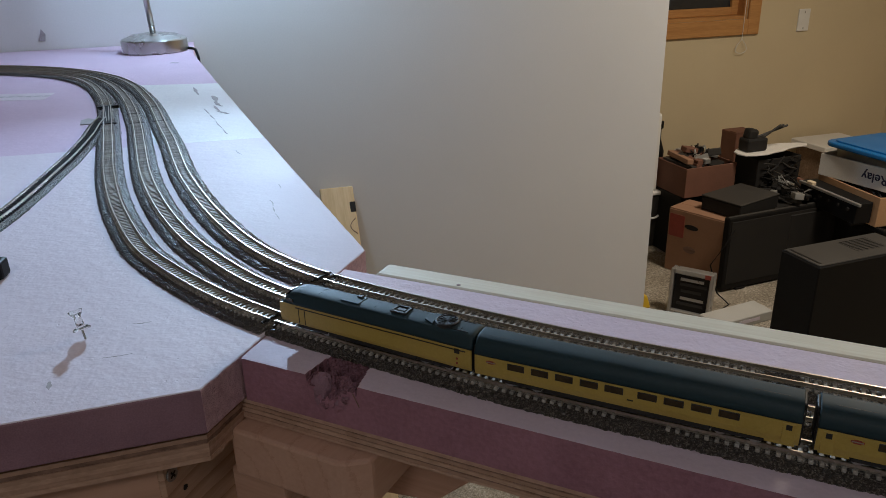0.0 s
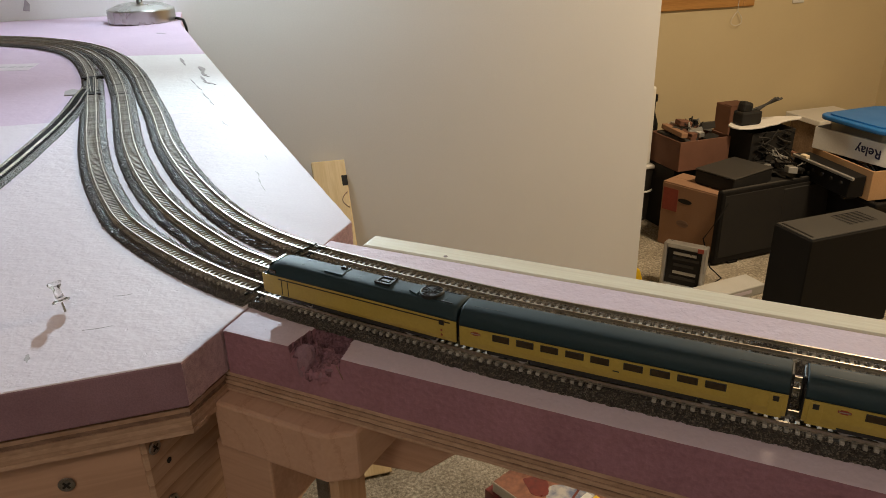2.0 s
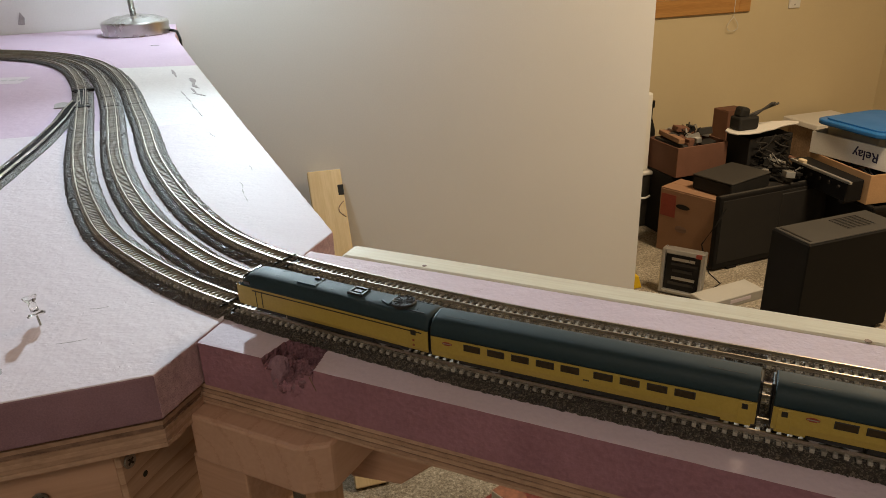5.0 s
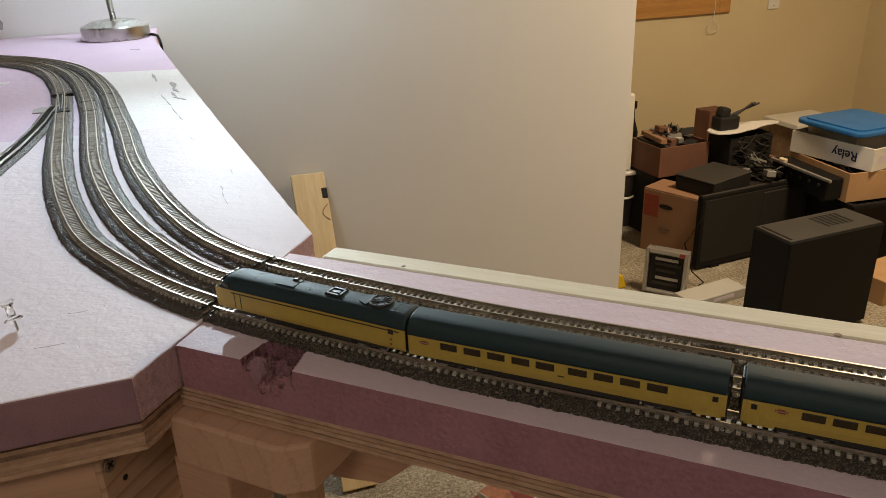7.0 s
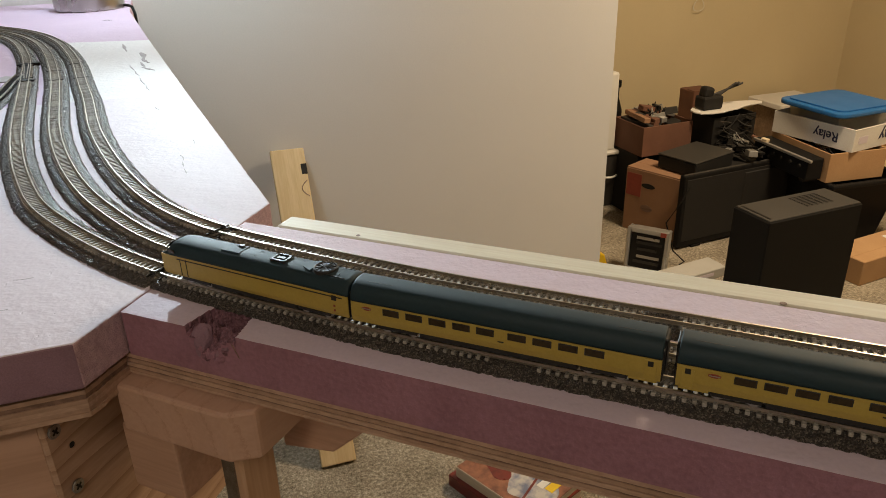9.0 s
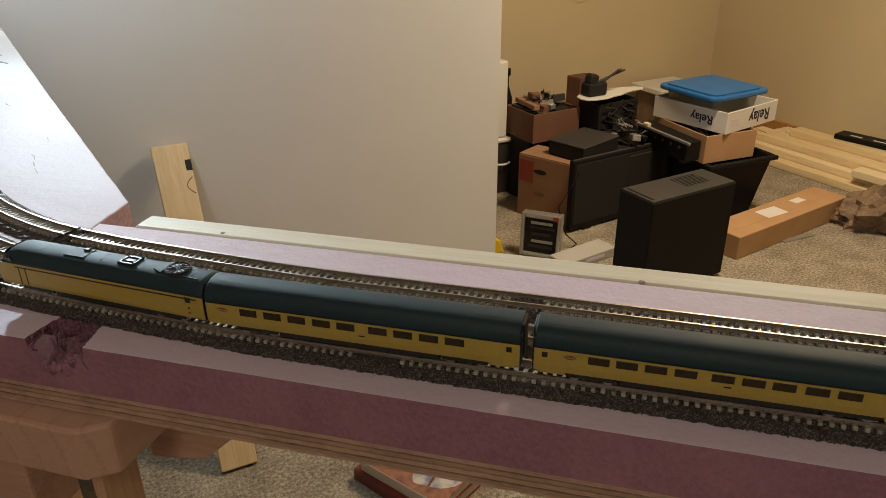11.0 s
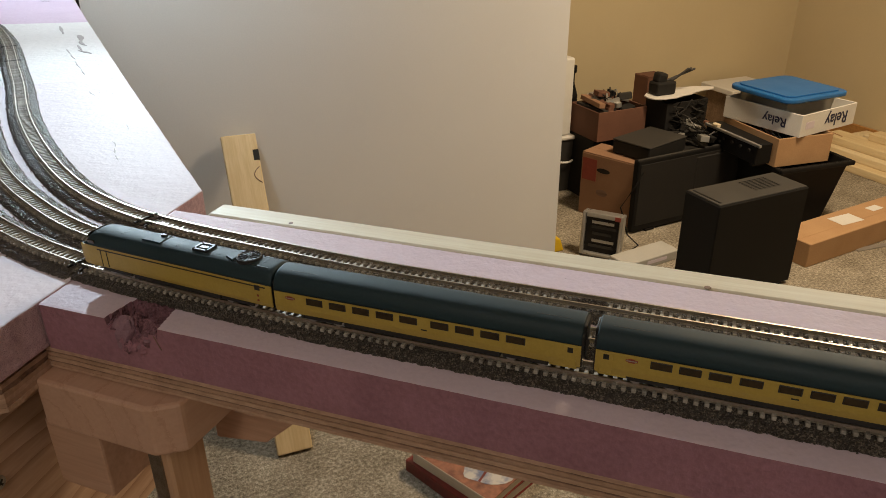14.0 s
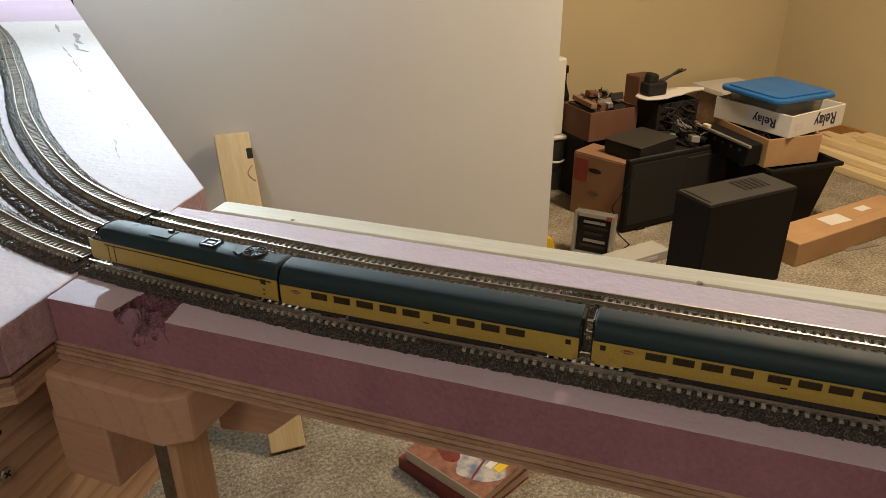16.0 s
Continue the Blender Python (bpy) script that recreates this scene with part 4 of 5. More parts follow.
part("switch_stand", block((0.008, 0.007, 0.0040), (0.060, -0.0125, 0.0040), bevel=0.0006), TIE_DARK, switch)
for a, y in ((0.8, 0.0020), (-0.8, -0.0020)):
    part("point_blade", block((0.105, 0.0008, 0.0012), (0, y, 0.0059), (0, 0, a)), RAIL, switch)

# ---------------------------------------------------------------- the train
CAR_L, CAR_W, CAR_H, WAIST = 0.1365, 0.0185, 0.0181, 0.56


def profile(w, h):
    """Half-round top over straight sides, from one lower edge over the roof to the other."""
    side = [(-w / 2 + 0.0006, 0.0), (-w / 2, 0.003), (-w / 2, h * WAIST)]
    over = [(-w / 2 * math.cos(a) ** 0.75 if math.cos(a) > 0 else 0.0, h * WAIST + h * (1 - WAIST) * math.sin(a) ** 0.9) for a in np.linspace(0.10, math.pi / 2, 16)]
    left = side + over
    return left + [(-x, z) for x, z in left[-2::-1]]


def shell(length, w, h, z0, lo, hi):
    """A car's skin between two heights of its side profile."""
    prof = profile(w, h)
    bm = bmesh.new()
    rows = []
    xs = [-length / 2, -length / 2 + 0.0006, length / 2 - 0.0006, length / 2]
    keep = [(y, z) for y, z in prof if lo - 1e-6 <= z <= hi + 1e-6]
    for k, x in enumerate(xs):
        sc = 0.985 if k in (0, 3) else 1.0
        rows.append([bm.verts.new((x, y * sc, z0 + z)) for y, z in keep])
    m = len(keep)
    for a, b in zip(rows, rows[1:]):
        for k in range(m):
            bm.faces.new((a[k], a[(k + 1) % m], b[(k + 1) % m], b[k]))
    bm.faces.new(rows[0])
    bm.faces.new(rows[-1][::-1])
    bmesh.ops.recalc_face_normals(bm, faces=bm.faces[:])
    return bm


def bogie(parent, x):
    b = part("bogie", block((0.020, 0.0135, 0.0022), (x, 0, 0.0042), bevel=0.0004), TRAIN_BLACK, parent)
    for y in (-0.0072, 0.0072):
        part("side_frame", block((0.019, 0.0010, 0.0020), (x, y, 0.0036), bevel=0.0003), TRAIN_BLACK, b)
    for dx in (-0.0065, 0.0065):
        w = bmesh.new()
        for y in (-0.0046, 0.0046):
            rod(0.0030, 0.0010, (x + dx, y + 0.0005, 0.0030), (90, 0, 0), 14, bm=w)
        part("wheelset", w, SILVER, b, "small metal wheels")


def coach(spots, badge, doors):
    """A coach, its base on the rails' top, with windows at the given spots along it."""
    ob = thing("train_coach", Matrix.Identity(4), "yellow model railway coach with a dark green roof", "model coach", "train coaches")
    z0, waist = 0.0052, CAR_H * WAIST
    part("side", shell(CAR_L, CAR_W, CAR_H, z0, 0.0, waist), YELLOW, ob, "yellow coach sides")
    part("roof", shell(CAR_L, CAR_W, CAR_H, z0 + 0.0002, waist, CAR_H), ROOF, ob, "dark green rounded roof", smooth=True)
    for x in (-CAR_L / 2, CAR_L / 2):
        part("gangway", block((0.0022, 0.0095, 0.0150), (x, 0, z0 + 0.0095), bevel=0.0004), TRAIN_BLACK, ob, "black corridor end")
        part("end_wall", block((0.0008, CAR_W - 0.0012, waist + 0.004), (x * 0.9985 + math.copysign(0.0003, x), 0, z0 + waist / 2 + 0.0022), bevel=0.0002), TRAIN_BLACK, ob)
    part("underframe", block((CAR_L * 0.52, 0.0150, 0.0042), (0, 0, 0.0040), bevel=0.0004), TRAIN_BLACK, ob)
    for x in (-0.046, 0.046):
        bogie(ob, x)
    for side in (-1, 1):
        y = side * (CAR_W / 2 + 0.00006)
        for x in spots:
            w = part("window", block((0.0080, 0.0004, 0.0034), (x, y, z0 + waist - 0.0026), bevel=0.00018), TRAIN_BLACK, ob)
            part("pane", block((0.0070, 0.0002, 0.0026), (x, y + side * 0.00022, z0 + waist - 0.0026)), TRAIN_GLASS, w)
        for x in doors:
            part("door", block((0.0048, 0.0003, waist - 0.0012), (x, y, z0 + waist / 2), bevel=0.0001), YELLOW, ob)
            part("door_window", block((0.0022, 0.0005, 0.0024), (x, y, z0 + waist - 0.0024), bevel=0.0001), TRAIN_BLACK, ob)
        for x in [math.copysign(CAR_L / 2 - 0.0068, q) for q in doors]:
            part("skirt", block((0.0110, 0.0006, 0.0013), (x, side * (CAR_W / 2 - 0.0009), z0 - 0.0005), bevel=0.0002), YELLOW, ob)
        part("emblem", block((0.0046, 0.0003, 0.0009), (badge, y, z0 + waist - 0.0024)), RED, ob, "small red badge")
        part("emblem", block((0.0026, 0.0004, 0.0017), (badge, y, z0 + waist - 0.0024)), RED, ob, "small red badge")
        part("emblem_bar", block((0.0040, 0.0005, 0.0004), (badge, y, z0 + waist - 0.0024)), SILVER, ob)
        part("data_bar", block((0.0026, 0.0003, 0.0005), (0.003, y, z0 + 0.0042)), TRAIN_BLACK, ob)
    for x in (-0.056, 0.056):
        for y in (-0.0028, 0.0028):
            part("roof_rib", block((0.014, 0.0005, 0.0004), (x, y, z0 + CAR_H - 0.00015)), TRAIN_BLACK, ob)
    return ob


LOCO_L = 0.1165


def power_car():
    """The locomotive: a blunt nose at -x, a fan on the roof at +x, flat roof between slanting cant rails."""
    ob = thing("locomotive", Matrix.Identity(4), "yellow and dark green model diesel power car", "locomotive")
    L, z0, h, w = LOCO_L, 0.0052, CAR_H, CAR_W
    cut = h * 0.62
    low = [(-w / 2 + 0.0006, 0.0), (-w / 2, 0.002), (-w / 2, cut)]
    high = [(-w / 2, cut), (-w / 2 + 0.0004, cut + 0.0012), (-w * 0.40, h * 0.86), (-w * 0.36, h * 0.925), (-w * 0.29, h * 0.962), (-w * 0.16, h * 0.990), (0.0, h)]
    stations = ((-L / 2, 0.45, 0.80, 0.86), (-L / 2 + 0.0008, 0.60, 0.88, 0.94), (-L / 2 + 0.0028, 0.74, 0.94, 0.975), (-L / 2 + 0.0058, 0.90, 0.975, 1.0), (-L / 2 + 0.0085, 0.975, 0.99, 1.0),
                (-L / 2 + 0.013, 1.0, 1.0, 1.0), (L / 2 - 0.0025, 1.0, 1.0, 1.0), (L / 2 - 0.0006, 0.985, 1.0, 1.0), (L / 2, 0.95, 0.985, 0.985))

    def body(half, roof):
        prof = half + [(-y, z) for y, z in (half[-2::-1] if roof else half[::-1])]
        bm = bmesh.new()
        rows = []
        for x, sz, top, wide in stations:
            rows.append([bm.verts.new((x, y * (top if roof else wide), z0 + (max(min(cut, h * sz) if z == cut else 0, cut * min(1, sz / 0.6), z * sz) if roof else z * min(1.0, sz / 0.6)))) for y, z in prof])
        m = len(prof)
        for a, b in zip(rows, rows[1:]):
            for k in range(m):
                bm.faces.new((a[k], a[(k + 1) % m], b[(k + 1) % m], b[k]))
        bm.faces.new(rows[0])
        bm.faces.new(rows[-1][::-1])
        bmesh.ops.remove_doubles(bm, verts=bm.verts[:], dist=0.00001)
        bmesh.ops.recalc_face_normals(bm, faces=bm.faces[:])
        return bm

    part("body_side", body(low, False), YELLOW, ob, "yellow body sides")
    part("roof", body(high, True), ROOF, ob, "dark green roof and cab", smooth=True)
    part("end_wall", block((0.0008, w - 0.0012, cut), (L / 2 - 0.0003, 0, z0 + cut / 2)), TRAIN_BLACK, ob)
    part("underframe", block((L * 0.46, 0.0150, 0.0042), (0, 0, 0.0040), bevel=0.0004), TRAIN_BLACK, ob)
    part("bumper", block((0.0030, w * 0.80, 0.0026), (-L / 2 + 0.0010, 0, z0 - 0.0004), bevel=0.0006), TRAIN_BLACK, ob)
    part("windscreen", block((0.0046, 0.0118, 0.0005), (-L / 2 + 0.0042, 0, z0 + h * 0.835), (0, -46, 0), bevel=0.0002), TRAIN_GLASS, ob)
    for x in (-0.037, 0.037):
        bogie(ob, x)
    for side in (-1, 1):
        y = side * (w / 2 + 0.0001)
        part("waist_line", block((L * 0.87, 0.0003, 0.0005), (0.0045, y, z0 + cut - 0.0014)), TRAIN_BLACK, ob)
        for x in (-L / 2 + 0.014, -L / 2 + 0.018):
            part("door_line", block((0.0003, 0.0003, cut - 0.002), (x, y, z0 + cut / 2)), TRAIN_BLACK, ob)
        part("door_window", block((0.0026, 0.0005, 0.0024), (L / 2 - 0.0075, y, z0 + cut - 0.0020)), TRAIN_BLACK, ob)
        for z in (0.0028, 0.0052):
            part("marker", block((0.0009, 0.0004, 0.0009), (L / 2 - 0.0075, y, z0 + z)), RED, ob)
        part("cab_window", block((0.0040, 0.0006, 0.0020), (-L / 2 + 0.0085, y * 0.955, z0 + cut + 0.0021), (-side * 14, 0, 0)), TRAIN_GLASS, ob)
        part("headlight", rod(0.0009, 0.0008, (-L / 2 + 0.0034, side * w * 0.36, z0 + cut + 0.0006), (0, -60, 0), 12), SILVER, ob, "small bright headlight")
        part("grab_rail", block((0.020, 0.0004, 0.0004), (L / 2 - 0.014, side * w * 0.25, z0 + h * 0.974)), TRAIN_BLACK, ob)
    zt = z0 + h
    part("fan_shroud", lathe([(0.0060, -0.0012), (0.0058, 0.0007), (0.0052, 0.0010), (0.0048, 0.0006)], 28), TRAIN_BLACK, ob).matrix_local = pose(L / 2 - 0.0175, 0, zt)
    fan = bmesh.new()
    for k in range(6):
        block((0.0098, 0.0003, 0.0003), (0, 0, 0), (0, 0, 30 * k), bm=fan)
    part("fan_grille", fan, BLACK_MATT, ob).matrix_local = pose(L / 2 - 0.0175, 0, zt + 0.0008)
    part("fairing", prism([(-0.0055, -0.003), (0.0, -0.0055), (0.0, 0.0055), (-0.0055, 0.003)], -0.0010, 0.0004, bevel=0.0002), ROOF, ob).matrix_local = pose(L / 2 - 0.0228, 0, zt)
    vent = bmesh.new()
    for x, y, sx, sy in ((-0.0038, 0, 0.0011, 0.0074), (0.0038, 0, 0.0011, 0.0074), (0, -0.0031, 0.0087, 0.0011), (0, 0.0031, 0.0087, 0.0011)):
        block((sx, sy, 0.0012), (x, y, 0), bm=vent)
    part("roof_vent", vent, TRAIN_BLACK, ob).matrix_local = pose(0.0150, 0.0, zt + 0.0002)
    part("vent_grille", block((0.0044, 0.0022, 0.0008)), TRAIN_BLACK, ob).matrix_local = pose(0.0150, 0.0, zt + 0.0002)
    part("roof_panel", block((0.0115, 0.0086, 0.0008), bevel=0.0002), ROOF, ob).matrix_local = pose(-0.0140, 0.0, zt - 0.0002)
    part("exhaust", block((0.0030, 0.0022, 0.0014), bevel=0.0003), TRAIN_BLACK, ob).matrix_local = pose(-0.0118, 0.0026, zt + 0.0004)
    for x in (-0.034, 0.0005, 0.050):
        part("panel_line", block((0.0003, 0.0062, 0.0002)), ROOF, ob).matrix_local = pose(x, 0.0, zt - 0.0001)
    return ob


def along(far):
    """The place on the front track that lies that far up the line from the coupling behind the locomotive."""
    dist = np.r_[0, np.cumsum(np.hypot(*np.diff(FRONT_LINE, axis=0).T))]
    return Vector((np.interp(COUPLING + far, dist, FRONT_LINE[:, 0]), np.interp(COUPLING + far, dist, FRONT_LINE[:, 1]), Z0 + RAIL_Z))


GAP = 0.0055
COUPLING = 0.8195              # how far up the front track the locomotive is coupled on


def set_on_track(start, length):
    a, b = along(start + length * 0.15), along(start + length * 0.85)
    d, c = a - b, (a + b) / 2
    return pose(c.x, c.y, c.z, 0, 0, math.degrees(math.atan2(d.y, d.x)))


LONG_ROW = [-0.0482, -0.0370, -0.0259, -0.0148, -0.0040, 0.0099, 0.0207, 0.0315, 0.0422]
first = coach(LONG_ROW, -0.0602, (0.0641,))
second = coach([-0.0436, -0.0332, -0.0227, -0.0120, 0.0010, 0.0115, 0.0218, 0.0328, 0.0434], -0.0545, (-0.0641, 0.0641))
third = coach([-0.0482, -0.0370, -0.0259, -0.0148, 0.0318, 0.0424], -0.0602, (0.0641,))
tagged(third, "yellow model coach with a long blank panel between its windows")
for k, car in enumerate((first, second, third)):
    car.matrix_world = set_on_track(-(k + 1) * CAR_L - (k + 0.5) * GAP, CAR_L)
for k in (3, 4):
    copy_thing(first, set_on_track(-(k + 1) * CAR_L - (k + 0.5) * GAP, CAR_L))
loco = power_car()
loco.matrix_world = set_on_track(GAP / 2 - 0.0042, LOCO_L)

# ---------------------------------------------------------------- things on and by the layout
lamp_ob = thing("desk_lamp", pose(-0.672, 1.782, Z0 - 0.0010), "brushed nickel desk lamp on a round base", "desk lamp")
part("base", lathe([(0.069, 0), (0.071, 0.002), (0.071, 0.026), (0.069, 0.029), (0.047, 0.038), (0.016, 0.042), (0.008, 0.043)], 128), STEEL, lamp_ob, smooth=False)
stem = [Vector((0, 0, 0.04)), Vector((-0.004, -0.004, 0.16)), Vector((-0.004, -0.01, 0.30)), Vector((0.02, -0.03, 0.42)), Vector((0.07, -0.04, 0.53)), Vector((0.14, -0.05, 0.590)), Vector((0.20, -0.06, 0.610))]
part("stem", tube(stem, 0.0065, 14), STEEL, lamp_ob, smooth=True)
shade = part("shade", lathe([(0.020, 0.03), (0.052, -0.03), (0.056, -0.048), (0.053, -0.048), (0.049, -0.03), (0.017, 0.026)], 32), STEEL, lamp_ob, smooth=True)
shade.matrix_local = pose(0.222, -0.062, 0.608)
part("button", rod(0.005, 0.004, (0.0655, 0.0, 0.014), (0, 90, 0), 14), WHITE_PLASTIC, lamp_ob)
cable = [Vector((-0.606, 1.800, Z0 + 0.004)), Vector((-0.590, 1.790, Z0 + 0.003)), Vector((-0.578, 1.775, Z0 + 0.002)), Vector((-0.570, 1.765, Z0 - 0.012)), Vector((-0.565, 1.755, Z0 - 0.3)), Vector((-0.6, 1.80, 0.01))]
tagged(part("lamp_cable", tube(cable, 0.003, 8), BLACK), "black lamp cable running over the foam edge", "cable")

pad = part("roadbed_offcut", prism([(-0.012, -0.020), (0.010, -0.024), (0.014, 0.010), (0.002, 0.026), (-0.010, 0.014)], 0, 0.0016, bevel=0.0005), GRIME)
pad.matrix_world = pose(-0.4500, 1.026, Z0 - 0.0008, 0, 0, 28) @ Matrix.Diagonal((0.75, 0.8, 1, 1))
tagged(pad, "small grey offcut of roadbed beside the turnout", "offcut")

pin = thing("push_pin", pose(-0.1615, 0.4515, Z0, -14, -18, 0), "clear plastic push pin stuck in the pink foam", "push pin")
part("needle", rod(0.0006, 0.009, (0, 0, -0.003), sides=8), STEEL, pin)
part("grip", lathe([(0.0046, 0.0055), (0.0048, 0.0064), (0.0022, 0.0080), (0.0019, 0.0130), (0.0036, 0.0155), (0.0038, 0.0166), (0.0028, 0.0171)], 18), CLEAR, pin, "clear plastic grip", smooth=True)


def scratch(a, b, width, bend=0.0, label="thin grey scratch in the pale foam"):
    """A ragged mark from a to b on the foam."""
    a, b = Vector(a), Vector(b)
    d = b - a
    side = Vector((-d.y, d.x)).normalized()
    left, right = [], []
    for k in range(9):
        t = k / 8
        c = a + d * t + side * bend * math.sin(math.pi * t)
        w = width * (0.25 + 0.75 * math.sin(math.pi * min(0.97, t + 0.03))) * random.uniform(0.5, 1.2)
        left.append(c + side * w / 2)
        right.append(c - side * w / 2)
    ob = part("foam_scratch", prism([tuple(q - a) for q in left + right[::-1]], 0.0, 0.0004), GRIME)
    ob.matrix_world = pose(a.x, a.y, Z0 - 0.0003)
    return tagged(ob, label, "scratch", "scratches in the foam")


random.seed(3)
SMUDGE = "grey dried glue smudge on the pale foam"
scratch((-0.403, 1.280), (-0.370, 1.212), 0.0055, label="grey smudge in the pale foam")
scratch((-0.345, 1.200), (-0.322, 1.150), 0.0085, 0.002, SMUDGE)
scratch((-0.325, 1.155), (-0.303, 1.118), 0.0060, -0.002, SMUDGE)
scratch((-0.316, 1.122), (-0.296, 1.085), 0.0035, label=SMUDGE)
scratch((-0.300, 1.085), (-0.276, 1.064), 0.0045, label=SMUDGE)
for a, b, w in (((-0.322, 1.100), (-0.304, 1.068), 0.0014), ((-0.300, 1.060), (-0.284, 1.032), 0.0016), ((-0.277, 1.016), (-0.258, 0.980), 0.0015), ((-0.254, 0.974), (-0.240, 0.946), 0.0012),
                ((-0.206, 0.868), (-0.194, 0.849), 0.0012), ((-0.123, 0.694), (-0.116, 0.679), 0.0011), ((-0.1155, 0.676), (-0.110, 0.662), 0.0013), ((-0.109, 0.659), (-0.102, 0.645), 0.0009),
                ((-0.128, 0.742), (-0.121, 0.726), 0.0007), ((-0.142, 0.431), (-0.128, 0.436), 0.0003), ((-0.143, 0.469), (-0.133, 0.472), 0.0003)):
    scratch(a, b, w, random.uniform(-0.0012, 0.0012))
scratch((-0.158, 0.408), (-0.1545, 0.401), 0.0028, label="small dark nick in the foam")
scratch((-0.560, 1.580), (-0.540, 1.575), 0.006, label="small grey nick in the foam")
tape = part("masking_tape", prism([(-0.20, -0.030), (0.040, -0.030), (0.030, 0.030), (-0.20, 0.028)], 0, 0.0002), PATCH)
tape.matrix_world = pose(-0.645, 1.222, Z0 - 0.0005, 0, 0, 4)
tagged(tape, "pale masking tape strip with faint writing across the foam seam", "tape")
for k in range(6):
    bar = part("bar", block((0.010, 0.010, 0.0003), (-0.04 + 0.014 * k, 0.002, 0.0002)), PATCH_INK, tape)

rock = part("track_rerailer", prism([(-0.012, -0.01), (0.012, -0.008), (0.014, 0.006), (-0.006, 0.012)], 0, 0.012, bevel=0.002), BLACK)
rock.matrix_world = pose(-0.270, 0.533, Z0 + 0.0003, 0, 0, 20)
tagged(rock, "small dark plastic block lying on the foam", "block")

# the board that leans on the partition wall
foot, top = Vector((-0.206, 1.630, 0.0)), Vector((-0.345, 2.060, 0.730))
d = (top - foot)
lean = thing("leaning_board", Matrix.Identity(4), "pale pine board leaning against the grey wall", "wood board")
zdir = d.normalized()
xdir = Vector((math.cos(radians(AXIS)), math.sin(radians(AXIS)), 0))
xdir = (xdir - zdir * xdir.dot(zdir)).normalized()
ydir = zdir.cross(xdir)
lean.matrix_world = Matrix(((xdir.x, ydir.x, zdir.x, foot.x), (xdir.y, ydir.y, zdir.y, foot.y), (xdir.z, ydir.z, zdir.z, foot.z), (0, 0, 0, 1)))
part("board", block((0.092, 0.019, d.length), (0, 0, d.length / 2 + 0.005), bevel=0.003, seg=2), PINE_PALE_Z, lean)
part("slot", block((0.016, 0.0205, 0.030), (0.0385, 0, d.length - 0.055), bevel=0.001), BLACK_MATT, lean, "dark notch")
part("pencil_arc", tube([Vector((0.045 - 0.020 * math.sin(a), -0.0098, d.length - 0.085 - 0.05 * a / math.pi)) for a in np.linspace(0.2, 3.0, 14)], 0.0012, 6), PLY_B, lean)

# ---------------------------------------------------------------- the clutter in the far room
def writing(text, size, m, parent, mat):
    cu = bpy.data.curves.new("lettering", "FONT")
    cu.body, cu.size, cu.extrude, cu.align_x, cu.align_y = text, size, 0.0004, "CENTER", "CENTER"
    cu.offset = size * 0.016
    tmp = bpy.data.objects.new("tmp", cu)
    me = bpy.data.meshes.new_from_object(tmp)
    bpy.data.objects.remove(tmp)
    me.materials.append(mat)
    ob = new("lettering", me)
    ob.parent = parent
    ob.matrix_local = m
    return ob


tower = thing("computer_tower", pose(1.291, 2.444, 0, 0, 0, 22), "black desktop computer tower standing on the carpet", "computer")
part("case", block((0.41, 0.165, 0.370), (0, 0, 0.197), bevel=0.004), BLACK, tower)
part("top_panel", block((0.40, 0.155, 0.004), (0, 0, 0.384), bevel=0.002), DARK_GREY, tower, "dusty dark grey top panel")
part("vent", block((0.120, 0.085, 0.0016), (0.065, 0.01, 0.3865), bevel=0.0006), DARK_GREY, tower, "vent grille")
for k in range(8):
    part("slat", block((0.116, 0.003, 0.0012), (0.065, -0.026 + 0.0105 * k, 0.388)), BLACK, tower)
part("front_slot", block((0.008, 0.13, 0.003), (-0.185, 0, 0.3855)), BLACK, tower)
for x in (-0.17, 0.17):
    for y in (-0.06, 0.06):
        part("foot", rod(0.015, 0.013, (x, y, 0), sides=12), BLACK_MATT, tower)

# moving box with hand holes
bl = 0.271
mb = thing("moving_box", pose(0.88, 3.169, 0, 0, 0, -47.2), "brown cardboard moving box with oval hand holes", "cardboard box")
part("carton", block((bl, 0.15, 0.286), (bl / 2, 0.075, 0.143), bevel=0.003), CARD_MID, mb)
hole = part("hand_hole", rod(0.011, 0.002, (0, 0, 0), (90, 0, 0), 20), BLACK_MATT, mb, "dark oval hand hole")
hole.matrix_local = pose(bl * 0.42, 0.001, 0.222, 0, 0, 0) @ Matrix.Diagonal((3.0, 1, 1.0, 1))
# a dark brown disc stands in for the shade of a second opening
hole2 = part("hand_hole", rod(0.011, 0.002, (0, 0, 0), (90, 0, 0), 20), PLY_B, mb, "dark brown oval for a second hand hole")
hole2.matrix_local = pose(bl * 0.42, 0.001, 0.120, 0, 0, 0) @ Matrix.Diagonal((2.6, 1, 1.4, 1))
part("red_label", block((0.072, 0.002, 0.10), (bl * 0.16, -0.0006, 0.215)), RED, mb, "faded red printed panel")
for y in (0.038, 0.112):
    part("flap", block((bl - 0.004, 0.073, 0.004), (bl / 2, y, 0.2882), bevel=0.001), CARD_MID, mb)

recv = thing("black_receiver", pose(1.161, 3.128, 0.2905, 0, 0, 36.4), "flat black electronics box on the cardboard box", "receiver")
part("case", block((0.26, 0.19, 0.058), (0, 0, 0.033), bevel=0.004), BLACK_MATT, recv)
part("lid", block((0.264, 0.194, 0.006), (0, 0, 0.065), bevel=0.002), DARK_GREY, recv)
